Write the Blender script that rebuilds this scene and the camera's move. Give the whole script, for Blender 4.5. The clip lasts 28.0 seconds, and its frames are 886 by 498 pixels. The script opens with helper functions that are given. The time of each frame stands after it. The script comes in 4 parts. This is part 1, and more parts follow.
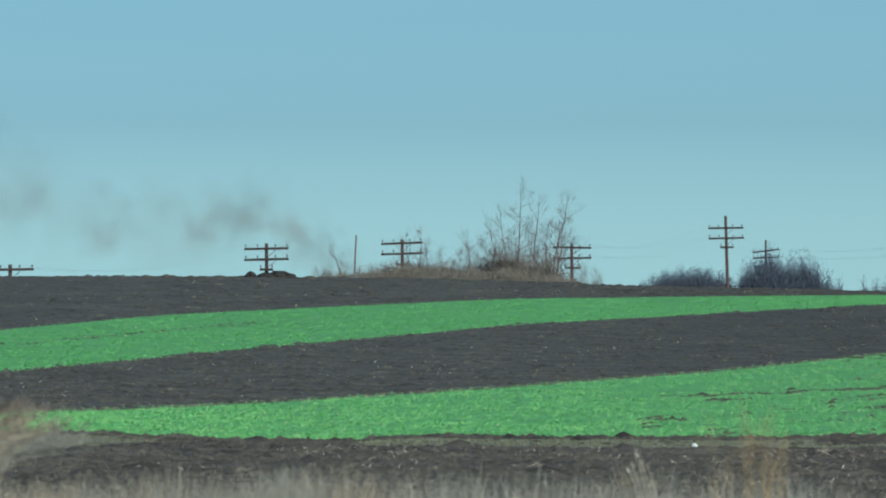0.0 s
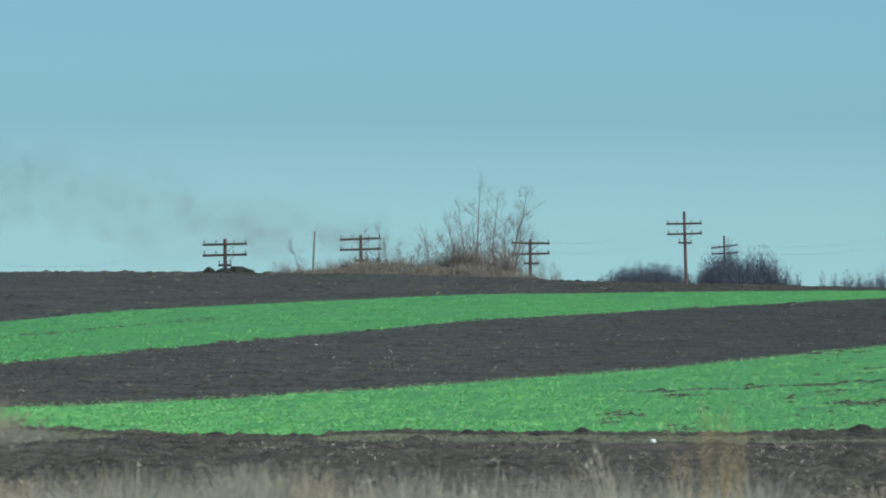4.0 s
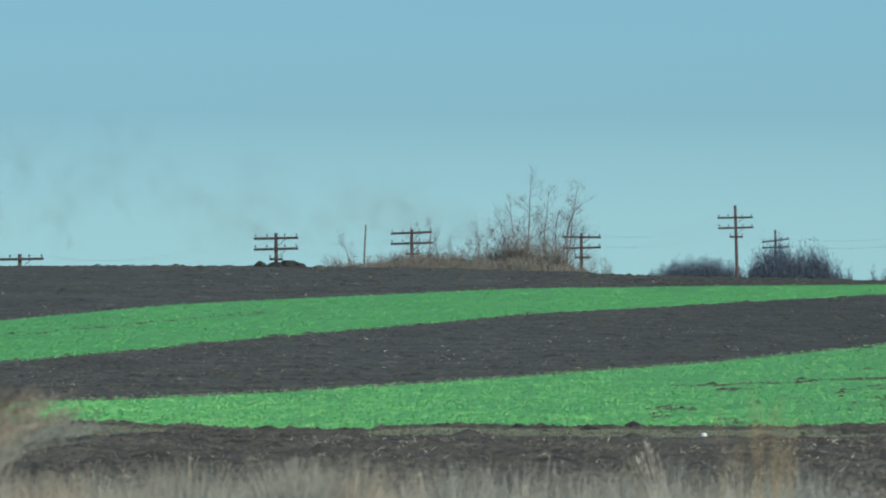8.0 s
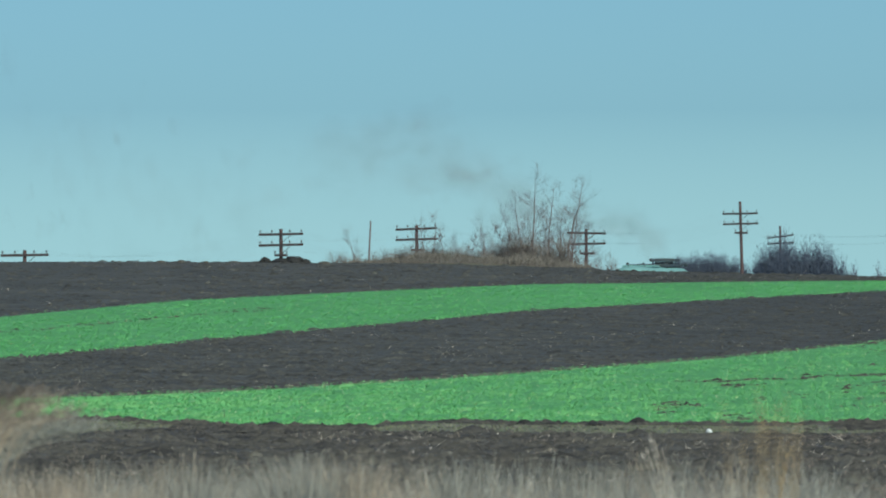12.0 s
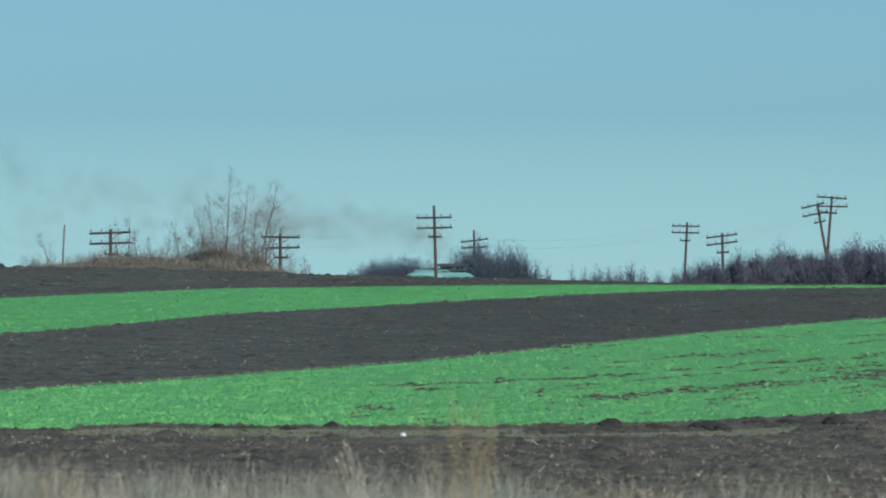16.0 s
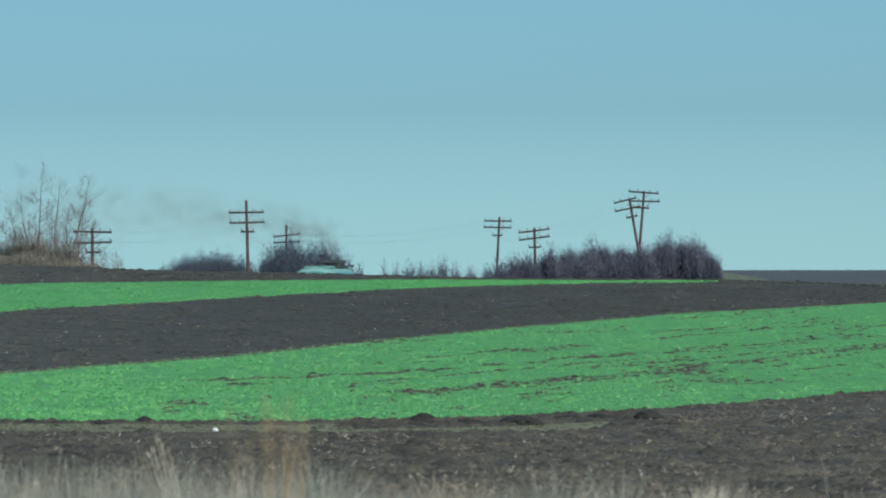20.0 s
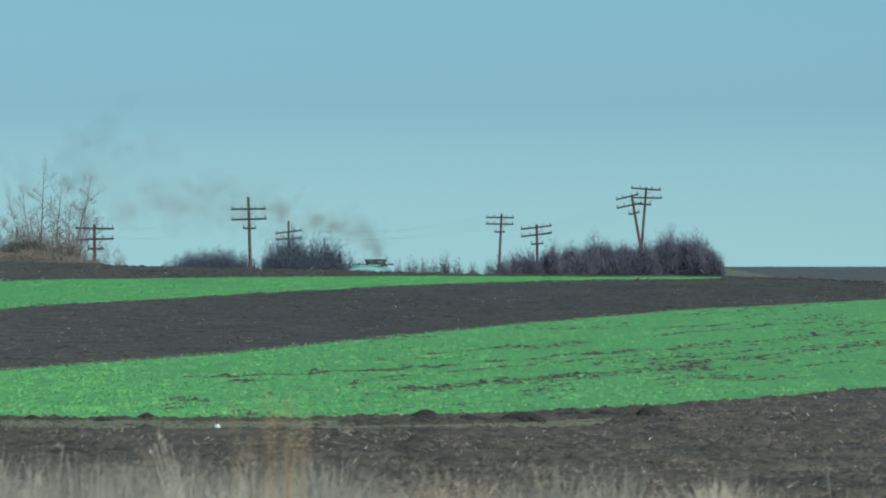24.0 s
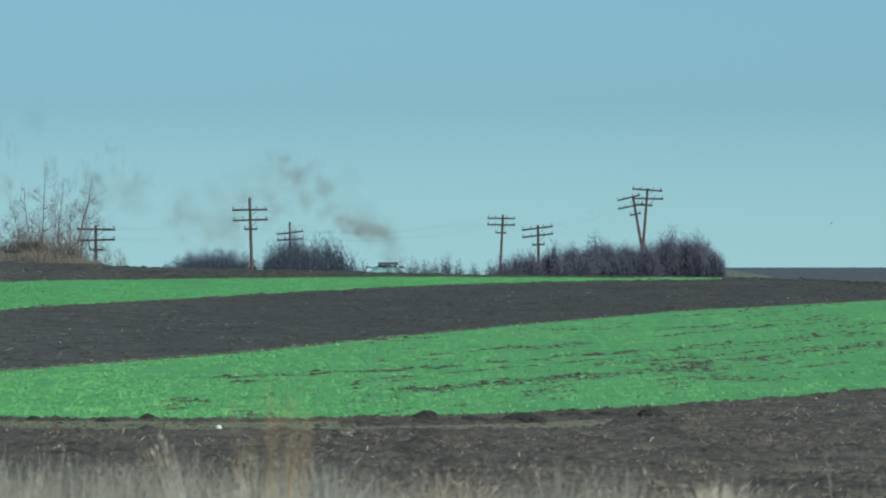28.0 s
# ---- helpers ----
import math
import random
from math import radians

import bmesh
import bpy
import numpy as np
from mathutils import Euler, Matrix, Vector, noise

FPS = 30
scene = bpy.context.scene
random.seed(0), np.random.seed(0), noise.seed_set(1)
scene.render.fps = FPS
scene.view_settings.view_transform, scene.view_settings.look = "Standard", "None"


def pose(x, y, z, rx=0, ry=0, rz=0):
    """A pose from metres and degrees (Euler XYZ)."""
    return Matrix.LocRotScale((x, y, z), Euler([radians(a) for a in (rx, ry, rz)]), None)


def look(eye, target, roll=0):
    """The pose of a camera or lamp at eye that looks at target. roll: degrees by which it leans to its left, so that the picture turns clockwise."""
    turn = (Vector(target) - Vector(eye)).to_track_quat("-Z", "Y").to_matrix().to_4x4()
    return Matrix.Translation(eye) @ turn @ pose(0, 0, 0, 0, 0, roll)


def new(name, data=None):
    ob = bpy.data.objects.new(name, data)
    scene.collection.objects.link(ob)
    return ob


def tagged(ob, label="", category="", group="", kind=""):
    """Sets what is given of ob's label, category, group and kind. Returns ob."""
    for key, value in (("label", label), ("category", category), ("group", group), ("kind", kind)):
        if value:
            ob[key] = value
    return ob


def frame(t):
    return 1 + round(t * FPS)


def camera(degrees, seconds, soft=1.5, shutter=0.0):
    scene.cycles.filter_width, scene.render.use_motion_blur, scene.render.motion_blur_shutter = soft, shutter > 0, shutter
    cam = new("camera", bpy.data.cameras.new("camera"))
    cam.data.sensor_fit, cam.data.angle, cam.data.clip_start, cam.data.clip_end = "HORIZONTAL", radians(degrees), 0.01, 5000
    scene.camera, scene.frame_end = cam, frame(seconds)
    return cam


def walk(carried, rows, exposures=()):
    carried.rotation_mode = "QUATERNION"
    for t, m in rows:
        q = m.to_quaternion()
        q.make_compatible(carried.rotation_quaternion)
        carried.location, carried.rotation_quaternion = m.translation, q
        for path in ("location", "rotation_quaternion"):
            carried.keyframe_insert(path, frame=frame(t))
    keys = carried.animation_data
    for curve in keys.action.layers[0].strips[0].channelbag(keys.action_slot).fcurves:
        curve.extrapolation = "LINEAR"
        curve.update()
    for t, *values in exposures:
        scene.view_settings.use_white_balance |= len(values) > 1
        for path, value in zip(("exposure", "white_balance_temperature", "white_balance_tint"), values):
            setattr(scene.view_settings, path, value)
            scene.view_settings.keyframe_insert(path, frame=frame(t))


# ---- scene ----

# Bearings are counted in units of 1/RAD radian, 784 being straight ahead along y; drops are
# counted in the same unit downwards from the level of the eye.
RAD, AHEAD, EYE = 17955.0, 784.0, 1.7
cam = camera(2 * math.degrees(math.atan(784 / RAD)), 28.0, soft=1.95)
cam.data.dof.use_dof, cam.data.dof.focus_distance, cam.data.dof.aperture_fstop = True, 420.0, 19.0
# seconds, bearing, rise of the lens above level: the camera turns on its stand
TURNS = [
    (0.0, 800.9, 65.4),
    (0.5, 828.4, 66.9),
    (1.0, 852.9, 60.8),
    (1.5, 874.3, 65.4),
    (2.0, 892.7, 65.4),
    (2.5, 906.5, 51.6),
    (3.0, 911.9, 57.7),
    (3.5, 901.9, 60.8),
    (4.0, 874.3, 57.7),
    (4.5, 825.3, 56.2),
    (6.5, 785.5, 50.0),
    (7.0, 784.0, 47.0),
    (7.5, 782.5, 47.0),
    (8.0, 784.0, 47.0),
    (8.5, 784.0, 43.9),
    (9.0, 780.9, 44.0),
    (9.5, 779.4, 45.5),
    (10.0, 779.4, 43.9),
    (10.5, 779.4, 45.5),
    (11.0, 781.0, 47.0),
    (11.5, 764.8, 37.8),
    (13.5, 909.6, 51.6),
    (14.0, 978.5, 50.0),
    (14.5, 1056.6, 50.0),
    (15.0, 1146.9, 47.0),
    (15.5, 1238.8, 48.5),
    (16.0, 1316.9, 47.0),
    (16.5, 1395.0, 47.0),
    (17.0, 1473.8, 42.4),
    (17.5, 1548.1, 43.9),
    (18.0, 1626.2, 42.4),
    (18.5, 1679.8, 45.5),
    (19.0, 1713.5, 45.5),
    (19.5, 1704.3, 40.9),
    (20.0, 1649.2, 37.8),
    (20.5, 1643.0, 32.5),
    (21.0, 1644.6, 31.7),
    (21.5, 1644.6, 31.7),
    (23.5, 1644.6, 31.7),
    (24.0, 1645.3, 31.7),
    (24.5, 1644.6, 31.7),
    (25.0, 1641.5, 33.2),
    (25.5, 1644.6, 33.2),
    (26.0, 1643.1, 31.7),
    (26.5, 1644.6, 30.1),
    (27.0, 1644.6, 33.2),
    (27.5, 1644.6, 31.7),
    (28.0, 1643.0, 33.2),
]
walk(cam, [(t, pose(0, 0, EYE, 90 + math.degrees(p / RAD), 0, -math.degrees((b - AHEAD) / RAD))) for t, b, p in TURNS],
     exposures=[(0.0, 0.0, 6350, -3), (28.0, 0.0, 6350, -3)])

# ---- world and light ----
SUN_ELEVATION, SUN_AZIMUTH = radians(34), radians(150)   # azimuth clockwise from straight ahead
world = bpy.data.worlds.new("sky")
scene.world = world
world.use_nodes = True
wn, wl = world.node_tree.nodes, world.node_tree.links
wn.clear()
sky = wn.new("ShaderNodeTexSky")
sky.sky_type, sky.sun_disc = "NISHITA", False
sky.sun_elevation, sky.sun_rotation = SUN_ELEVATION, SUN_AZIMUTH
sky.air_density, sky.dust_density, sky.ozone_density = 1.0, 0.6, 2.5
tint = wn.new("ShaderNodeMix")
tint.data_type, tint.blend_type = "RGBA", "MULTIPLY"
tint.inputs[0].default_value = 1.0
wl.new(sky.outputs[0], tint.inputs[6])
# the low sky pales towards the horizon and turns bluer above
wco, wsep, wramp, wmix = wn.new("ShaderNodeTexCoord"), wn.new("ShaderNodeSeparateXYZ"), wn.new("ShaderNodeMapRange"), wn.new("ShaderNodeMix")
wmix.data_type = "RGBA"
wramp.inputs["From Min"].default_value, wramp.inputs["From Max"].default_value = 0.0, 0.0160
wramp.interpolation_type = "LINEAR"
wl.new(wco.outputs["Generated"], wsep.inputs[0])
wl.new(wsep.outputs["Z"], wramp.inputs["Value"])
wl.new(wramp.outputs[0], wmix.inputs[0])
wmix.inputs[6].default_value, wmix.inputs[7].default_value = (1.15, 1.83, 2.62, 1), (0.66, 1.135, 1.85, 1)
whigh, wtop = wn.new("ShaderNodeMapRange"), wn.new("ShaderNodeMix")
wtop.data_type = "RGBA"
whigh.inputs["From Min"].default_value, whigh.inputs["From Max"].default_value = 0.0160, 0.045
wl.new(wsep.outputs["Z"], whigh.inputs["Value"])
wl.new(whigh.outputs[0], wtop.inputs[0])
wl.new(wmix.outputs[2], wtop.inputs[6])
wtop.inputs[7].default_value = (0.535, 0.885, 1.48, 1)
wl.new(wtop.outputs[2], tint.inputs[7])
bg = wn.new("ShaderNodeBackground")
bg.inputs[1].default_value = 0.066
wl.new(tint.outputs[2], bg.inputs[0])
wout = wn.new("ShaderNodeOutputWorld")
wl.new(bg.outputs[0], wout.inputs[0])

sun = new("sun", bpy.data.lights.new("sun", "SUN"))
sun.data.energy, sun.data.angle, sun.data.color = 5.45, radians(0.6), (1.0, 0.93, 0.82)
sun_way = Vector((math.sin(SUN_AZIMUTH) * math.cos(SUN_ELEVATION), math.cos(SUN_AZIMUTH) * math.cos(SUN_ELEVATION), math.sin(SUN_ELEVATION)))
sun.matrix_world = look(sun_way * 100, (0, 0, 0))
scene.cycles.transparent_max_bounces = 128


# ---- materials ----
def material(name, low, high, size=8.0, rough=0.9, bump=0.0, fine=6.0, vary=0.0, island=0.0, metal=0.0, spread=0.4, x_tone=None):
    """Two colours mixed by coarse and fine noise, at sizes in cycles per metre."""
    m = bpy.data.materials.new(name)
    m.use_nodes = True
    n, l = m.node_tree.nodes, m.node_tree.links
    b = n["Principled BSDF"]
    b.inputs["Roughness"].default_value, b.inputs["Metallic"].default_value = rough, metal
    b.inputs["Specular IOR Level"].default_value = 0.25
    co = n.new("ShaderNodeTexCoord")
    a, c = n.new("ShaderNodeTexNoise"), n.new("ShaderNodeTexNoise")
    a.inputs["Scale"].default_value, c.inputs["Scale"].default_value = size, size * fine
    a.inputs["Detail"].default_value = c.inputs["Detail"].default_value = 3
    l.new(co.outputs["Object"], a.inputs["Vector"])
    l.new(co.outputs["Object"], c.inputs["Vector"])
    add = n.new("ShaderNodeMath")
    add.operation = "ADD"
    l.new(a.outputs["Fac"], add.inputs[0])
    l.new(c.outputs["Fac"], add.inputs[1])
    last = add
    if island or vary:
        g = n.new("ShaderNodeNewGeometry") if island else n.new("ShaderNodeObjectInfo")
        k = n.new("ShaderNodeMath")
        k.operation = "MULTIPLY_ADD"
        k.inputs[1].default_value, k.inputs[2].default_value = (island or vary), -0.5 * (island or vary)
        l.new(g.outputs["Random Per Island" if island else "Random"], k.inputs[0])
        s = n.new("ShaderNodeMath")
        s.operation = "ADD"
        l.new(add.outputs[0], s.inputs[0])
        l.new(k.outputs[0], s.inputs[1])
        last = s
    r = n.new("ShaderNodeMapRange")
    r.inputs["From Min"].default_value, r.inputs["From Max"].default_value = 1.0 - spread, 1.0 + spread
    l.new(last.outputs[0], r.inputs["Value"])
    x = n.new("ShaderNodeMix")
    x.data_type = "RGBA"
    x.inputs[6].default_value, x.inputs[7].default_value = (*low, 1), (*high, 1)
    l.new(r.outputs[0], x.inputs[0])
    colour = x.outputs[2]
    if x_tone:
        # the colour is scaled down along x, so the strip darkens to the right
        sep, run, toned = n.new("ShaderNodeSeparateXYZ"), n.new("ShaderNodeMapRange"), n.new("ShaderNodeMix")
        toned.data_type, toned.blend_type = "RGBA", "MULTIPLY"
        toned.inputs[0].default_value = 1.0
        l.new(co.outputs["Object"], sep.inputs[0])
        l.new(sep.outputs["X"], run.inputs["Value"])
        for key, value in zip(("From Min", "From Max", "To Min", "To Max"), x_tone):
            run.inputs[key].default_value = value
        l.new(colour, toned.inputs[6])
        l.new(run.outputs[0], toned.inputs[7])
        colour = toned.outputs[2]
    l.new(colour, b.inputs["Base Color"])
    if bump:
        u = n.new("ShaderNodeBump")
        u.inputs["Strength"].default_value, u.inputs["Distance"].default_value = 1.0, bump
        l.new(c.outputs["Fac"], u.inputs["Height"])
        l.new(u.outputs["Normal"], b.inputs["Normal"])
    return m


SOIL = material("ploughed_soil", (0.033, 0.0335, 0.0300), (0.080, 0.0785, 0.066), 0.5, 0.95, 0.03, 14, spread=0.25)
CLOD = material("soil_clod", (0.028, 0.0275, 0.0255), (0.093, 0.0885, 0.072), 0.5, 0.95, 0.01, 30, island=0.5, spread=0.36)
STRIP_SOIL = material("strip_soil", (0.0305, 0.033, 0.0300), (0.073, 0.0755, 0.066), 0.5, 0.95, 0.03, 14, spread=0.25, x_tone=(1.0, 13.0, 1.04, 0.86))
STRIP_CLOD = material("strip_clod", (0.025, 0.0265, 0.0255), (0.081, 0.0825, 0.071), 0.5, 0.95, 0.01, 30, island=0.5, spread=0.36, x_tone=(1.0, 13.0, 1.04, 0.86))
# soil of the heaps, darkened to hold the shade on their near sides
SHADED_SOIL = material("shaded_turned_soil", (0.014, 0.015, 0.015), (0.036, 0.036, 0.034), 6, 0.9, 0.02, 8)
VERGE = material("worn_verge", (0.088, 0.098, 0.066), (0.172, 0.166, 0.116), 0.6, 0.95, 0.03, 12)
CROP_BED = material("crop_bed", (0.060, 0.208, 0.073), (0.098, 0.300, 0.101), 0.3, 0.9, 0.03, 14)
CROP = material("young_cereal", (0.076, 0.300, 0.110), (0.205, 0.520, 0.178), 0.9, 0.65, 0, 5, island=0.5)
CROP_PALE = material("pale_young_cereal", (0.122, 0.360, 0.130), (0.262, 0.550, 0.200), 0.9, 0.65, 0, 5, island=0.35)
CROP_DEEP = material("deep_green_cereal", (0.054, 0.250, 0.082), (0.168, 0.475, 0.138), 0.9, 0.65, 0, 5, island=0.35)
PALE_GRASS = material("pale_margin_grass", (0.10, 0.13, 0.10), (0.15, 0.175, 0.135), 0.05, 0.9, 0, 12, island=0.6)
WEED = material("brown_weed", (0.11, 0.095, 0.078), (0.22, 0.19, 0.16), 0.8, 0.9, 0, 12, island=0.6)
TRASH = material("furrow_trash", (0.13, 0.105, 0.082), (0.29, 0.245, 0.20), 0.8, 0.9, 0, 12, island=0.7)
VERGE_GRASS = material("verge_blades", (0.085, 0.125, 0.065), (0.19, 0.19, 0.125), 0.9, 0.85, 0, 12, island=0.8)
TIP = material("pale_leaf_tips", (0.30, 0.42, 0.20), (0.55, 0.60, 0.38), 1.0, 0.7, 0, 8, island=0.8)
FAR_GRASS = material("rough_grass", (0.05, 0.06, 0.03), (0.13, 0.12, 0.07), 0.05, 0.95, 0.05, 20)
# haze over the far field is put into this paler, bluer soil
FAR_SOIL = material("hazed_distant_soil", (0.050, 0.060, 0.070), (0.086, 0.097, 0.104), 0.05, 0.95, 0.05, 20, spread=0.25)
MEADOW = material("dry_meadow", (0.10, 0.08, 0.05), (0.24, 0.20, 0.13), 0.5, 0.95, 0.03, 12)
DRY = material("dry_grass", (0.134, 0.139, 0.122), (0.310, 0.315, 0.275), 0.3, 0.85, 0, 20, island=0.8)
TAN = material("tan_dry_grass", (0.18, 0.155, 0.118), (0.38, 0.335, 0.265), 0.3, 0.85, 0, 20, island=0.8)
GOLD = material("golden_weed", (0.26, 0.19, 0.10), (0.44, 0.34, 0.19), 0.6, 0.85, 0, 20, island=0.6)
STRAW = material("straw", (0.35, 0.31, 0.24), (0.62, 0.58, 0.50), 2, 0.85, 0, 8, island=0.8)
THATCH = material("bank_grass", (0.090, 0.084, 0.074), (0.185, 0.170, 0.145), 0.25, 0.9, 0, 20, island=0.5)
WOOD = material("weathered_pole", (0.042, 0.029, 0.031), (0.09, 0.060, 0.060), 2, 0.85, 0.004, 12, vary=0.3)
ARM = material("tarred_crossarm", (0.02, 0.016, 0.018), (0.05, 0.04, 0.042), 3, 0.8, 0.003, 12, vary=0.3)
GLASS = material("insulator_ceramic", (0.05, 0.05, 0.055), (0.12, 0.12, 0.13), 9, 0.3)
WIRE = material("wire_steel", (0.09, 0.09, 0.10), (0.16, 0.16, 0.17), 2, 0.5, metal=0.6)
BARK = material("bare_bark", (0.090, 0.074, 0.076), (0.17, 0.14, 0.14), 1.5, 0.9, 0.004, 10)
# the blue of the distant haze is mixed into both twig colours
TWIG = material("hazed_bush_twigs", (0.070, 0.090, 0.126), (0.100, 0.124, 0.170), 0.35, 0.9, 0, 12, island=0.12)
TWIG_RED = material("hazed_thicket_twigs", (0.077, 0.082, 0.118), (0.102, 0.109, 0.152), 0.35, 0.9, 0, 12, island=0.12)
BRUSH = material("brown_brush", (0.108, 0.099, 0.092), (0.200, 0.180, 0.165), 0.4, 0.9, 0, 12, island=0.7)
STONE = material("pale_stone", (0.40, 0.44, 0.44), (0.62, 0.66, 0.66), 6, 0.7, 0.01, 6)
BODY = material("pale_green_paint", (0.07, 0.215, 0.225), (0.10, 0.27, 0.275), 0.8, 0.45, 0, 14)
ROOFP = material("pale_roof_paint", (0.125, 0.265, 0.255), (0.18, 0.34, 0.32), 0.7, 0.75, 0, 14)
DARKM = material("dark_roof_metal", (0.03, 0.045, 0.055), (0.06, 0.08, 0.09), 2, 0.6, 0, 10)
PANE = material("cab_window", (0.01, 0.012, 0.014), (0.02, 0.022, 0.025), 2, 0.08)
STEEL = material("running_steel", (0.10, 0.085, 0.075), (0.2, 0.17, 0.15), 4, 0.5, metal=0.7)
BALLAST = material("ballast", (0.10, 0.095, 0.09), (0.25, 0.24, 0.22), 2, 0.95, 0.05, 10)
FEATHER = material("dark_feather", (0.02, 0.02, 0.022), (0.05, 0.05, 0.055), 20, 0.7)


def smoke_material():
    """Thin soot: each wisp thins out to its rim by the density stored on its vertices."""
    m = bpy.data.materials.new("smoke")
    m.use_nodes = True
    n, l = m.node_tree.nodes, m.node_tree.links
    n.clear()
    clear, soot = n.new("ShaderNodeBsdfTransparent"), n.new("ShaderNodeBsdfDiffuse")
    soot.inputs[0].default_value = (0.138, 0.104, 0.082, 1)
    at = n.new("ShaderNodeAttribute")
    at.attribute_name = "soot"
    co, no = n.new("ShaderNodeTexCoord"), n.new("ShaderNodeTexNoise")
    no.inputs["Scale"].default_value, no.inputs["Detail"].default_value = 0.6, 3
    l.new(co.outputs["Object"], no.inputs["Vector"])
    r = n.new("ShaderNodeMapRange")
    r.inputs["From Min"].default_value, r.inputs["From Max"].default_value = 0.3, 0.65
    r.inputs["To Min"].default_value = 0.75
    l.new(no.outputs["Fac"], r.inputs["Value"])
    k = n.new("ShaderNodeMath")
    k.operation = "MULTIPLY"
    l.new(at.outputs["Fac"], k.inputs[0])
    l.new(r.outputs[0], k.inputs[1])
    x = n.new("ShaderNodeMixShader")
    l.new(k.outputs[0], x.inputs[0])
    l.new(clear.outputs[0], x.inputs[1])
    l.new(soot.outputs[0], x.inputs[2])
    o = n.new("ShaderNodeOutputMaterial")
    l.new(x.outputs[0], o.inputs[0])
    return m


SMOKE = smoke_material()
rng = np.random.default_rng(7)


# ---- mesh helpers ----
class Buffer:
    """Collects vertices and faces for one mesh."""

    def __init__(self):
        self.v, self.f, self.m = [], [], []

    def box(self, c, s, yaw=0.0, roll=0.0, bevel=0.0):
        e = Euler((0, roll, yaw)).to_matrix()
        o = len(self.v)
        h = [k / 2 for k in s]
        b = min(bevel, min(h) * 0.9)
        if b <= 0:
            for z in (-1, 1):
                for y in (-1, 1):
                    for x in (-1, 1):
                        self.v.append(tuple(Vector(c) + e @ Vector((x * h[0], y * h[1], z * h[2]))))
            self.f += [tuple(o + i for i in q) for q in ((0, 2, 3, 1), (4, 5, 7, 6), (0, 1, 5, 4), (2, 6, 7, 3), (0, 4, 6, 2), (1, 3, 7, 5))]
            return self
        bm = bmesh.new()
        bmesh.ops.create_cube(bm, size=1)
        bmesh.ops.scale(bm, vec=s, verts=bm.verts)
        bmesh.ops.bevel(bm, geom=bm.edges[:], offset=b, segments=2, affect="EDGES")
        bm.verts.index_update()
        self.v += [tuple(Vector(c) + e @ q.co) for q in bm.verts]
        self.f += [tuple(o + q.index for q in f.verts) for f in bm.faces]
        bm.free()
        return self

    def tube(self, pts, radii, sides=6, caps=True):
        o = len(self.v)
        pts = [Vector(p) for p in pts]
        for i, p in enumerate(pts):
            d = (pts[min(i + 1, len(pts) - 1)] - pts[max(i - 1, 0)]).normalized()
            a = d.orthogonal().normalized()
            b = d.cross(a)
            for k in range(sides):
                t = 2 * math.pi * k / sides
                self.v.append(tuple(p + radii[i] * (math.cos(t) * a + math.sin(t) * b)))
        for i in range(len(pts) - 1):
            for k in range(sides):
                j = (k + 1) % sides
                self.f.append((o + i * sides + k, o + i * sides + j, o + (i + 1) * sides + j, o + (i + 1) * sides + k))
        if caps:
            self.f += [tuple(o + k for k in range(sides))[::-1], tuple(o + (len(pts) - 1) * sides + k for k in range(sides))]
        return self

    def mesh(self, name):
        me = bpy.data.meshes.new(name)
        me.from_pydata(self.v, [], self.f)
        return me


def fast_mesh(name, verts, tris):
    """A mesh of triangles from arrays."""
    me = bpy.data.meshes.new(name)
    verts, tris = np.asarray(verts, np.float32), np.asarray(tris, np.int32)
    me.vertices.add(len(verts))
    me.vertices.foreach_set("co", verts.ravel())
    me.loops.add(tris.size)
    me.loops.foreach_set("vertex_index", tris.ravel())
    me.polygons.add(len(tris))
    me.polygons.foreach_set("loop_start", np.arange(0, tris.size, 3, dtype=np.int32))
    me.update(calc_edges=True)
    return me


def part(name, buf, mat, parent=None, label="", smooth=False, at=None):
    """One mesh object from a Buffer or a mesh, under a thing or a part."""
    me = buf.mesh(name) if isinstance(buf, Buffer) else buf
    if not me.materials:
        me.materials.append(mat)
    if smooth:
        me.polygons.foreach_set("use_smooth", [True] * len(me.polygons))
    ob = new(name, me)
    ob.parent = parent
    if at is not None:
        ob.matrix_basis = at
    return tagged(ob, label)


def thing(name, m, label, category, group="", kind=""):
    ob = new(name)
    ob.matrix_basis = m
    ob.empty_display_size = 0.3
    return tagged(ob, label, category, group, kind)


def step(a, b, x):
    t = np.clip((np.asarray(x, float) - a) / (b - a), 0, 1)
    return t * t * (3 - 2 * t)


def lattice(u, v, seed):
    """Smooth noise from 0 to 1 over a random lattice."""
    g = np.random.default_rng(seed).random((128, 128))
    ui, vi = np.floor(u).astype(int), np.floor(v).astype(int)
    fu, fv = u - ui, v - vi
    fu, fv = fu * fu * (3 - 2 * fu), fv * fv * (3 - 2 * fv)
    a, b, c, d = (g[(ui + i) % 128, (vi + j) % 128] for i, j in ((0, 0), (1, 0), (0, 1), (1, 1)))
    return (a * (1 - fu) + b * fu) * (1 - fv) + (c * (1 - fu) + d * fu) * fv


# ---- the lie of the land ----
def fall(d):
    """Drop of the near slope below the eye, by distance."""
    return np.interp(d, (0, 20, 45, 65, 85, 110, 140, 170, 200, 235, 270, 305, 340, 370, 400),
                     (34000, 1527, 690, 488, 388, 325, 269, 217, 172, 131, 98, 72, 48, 26, 5))


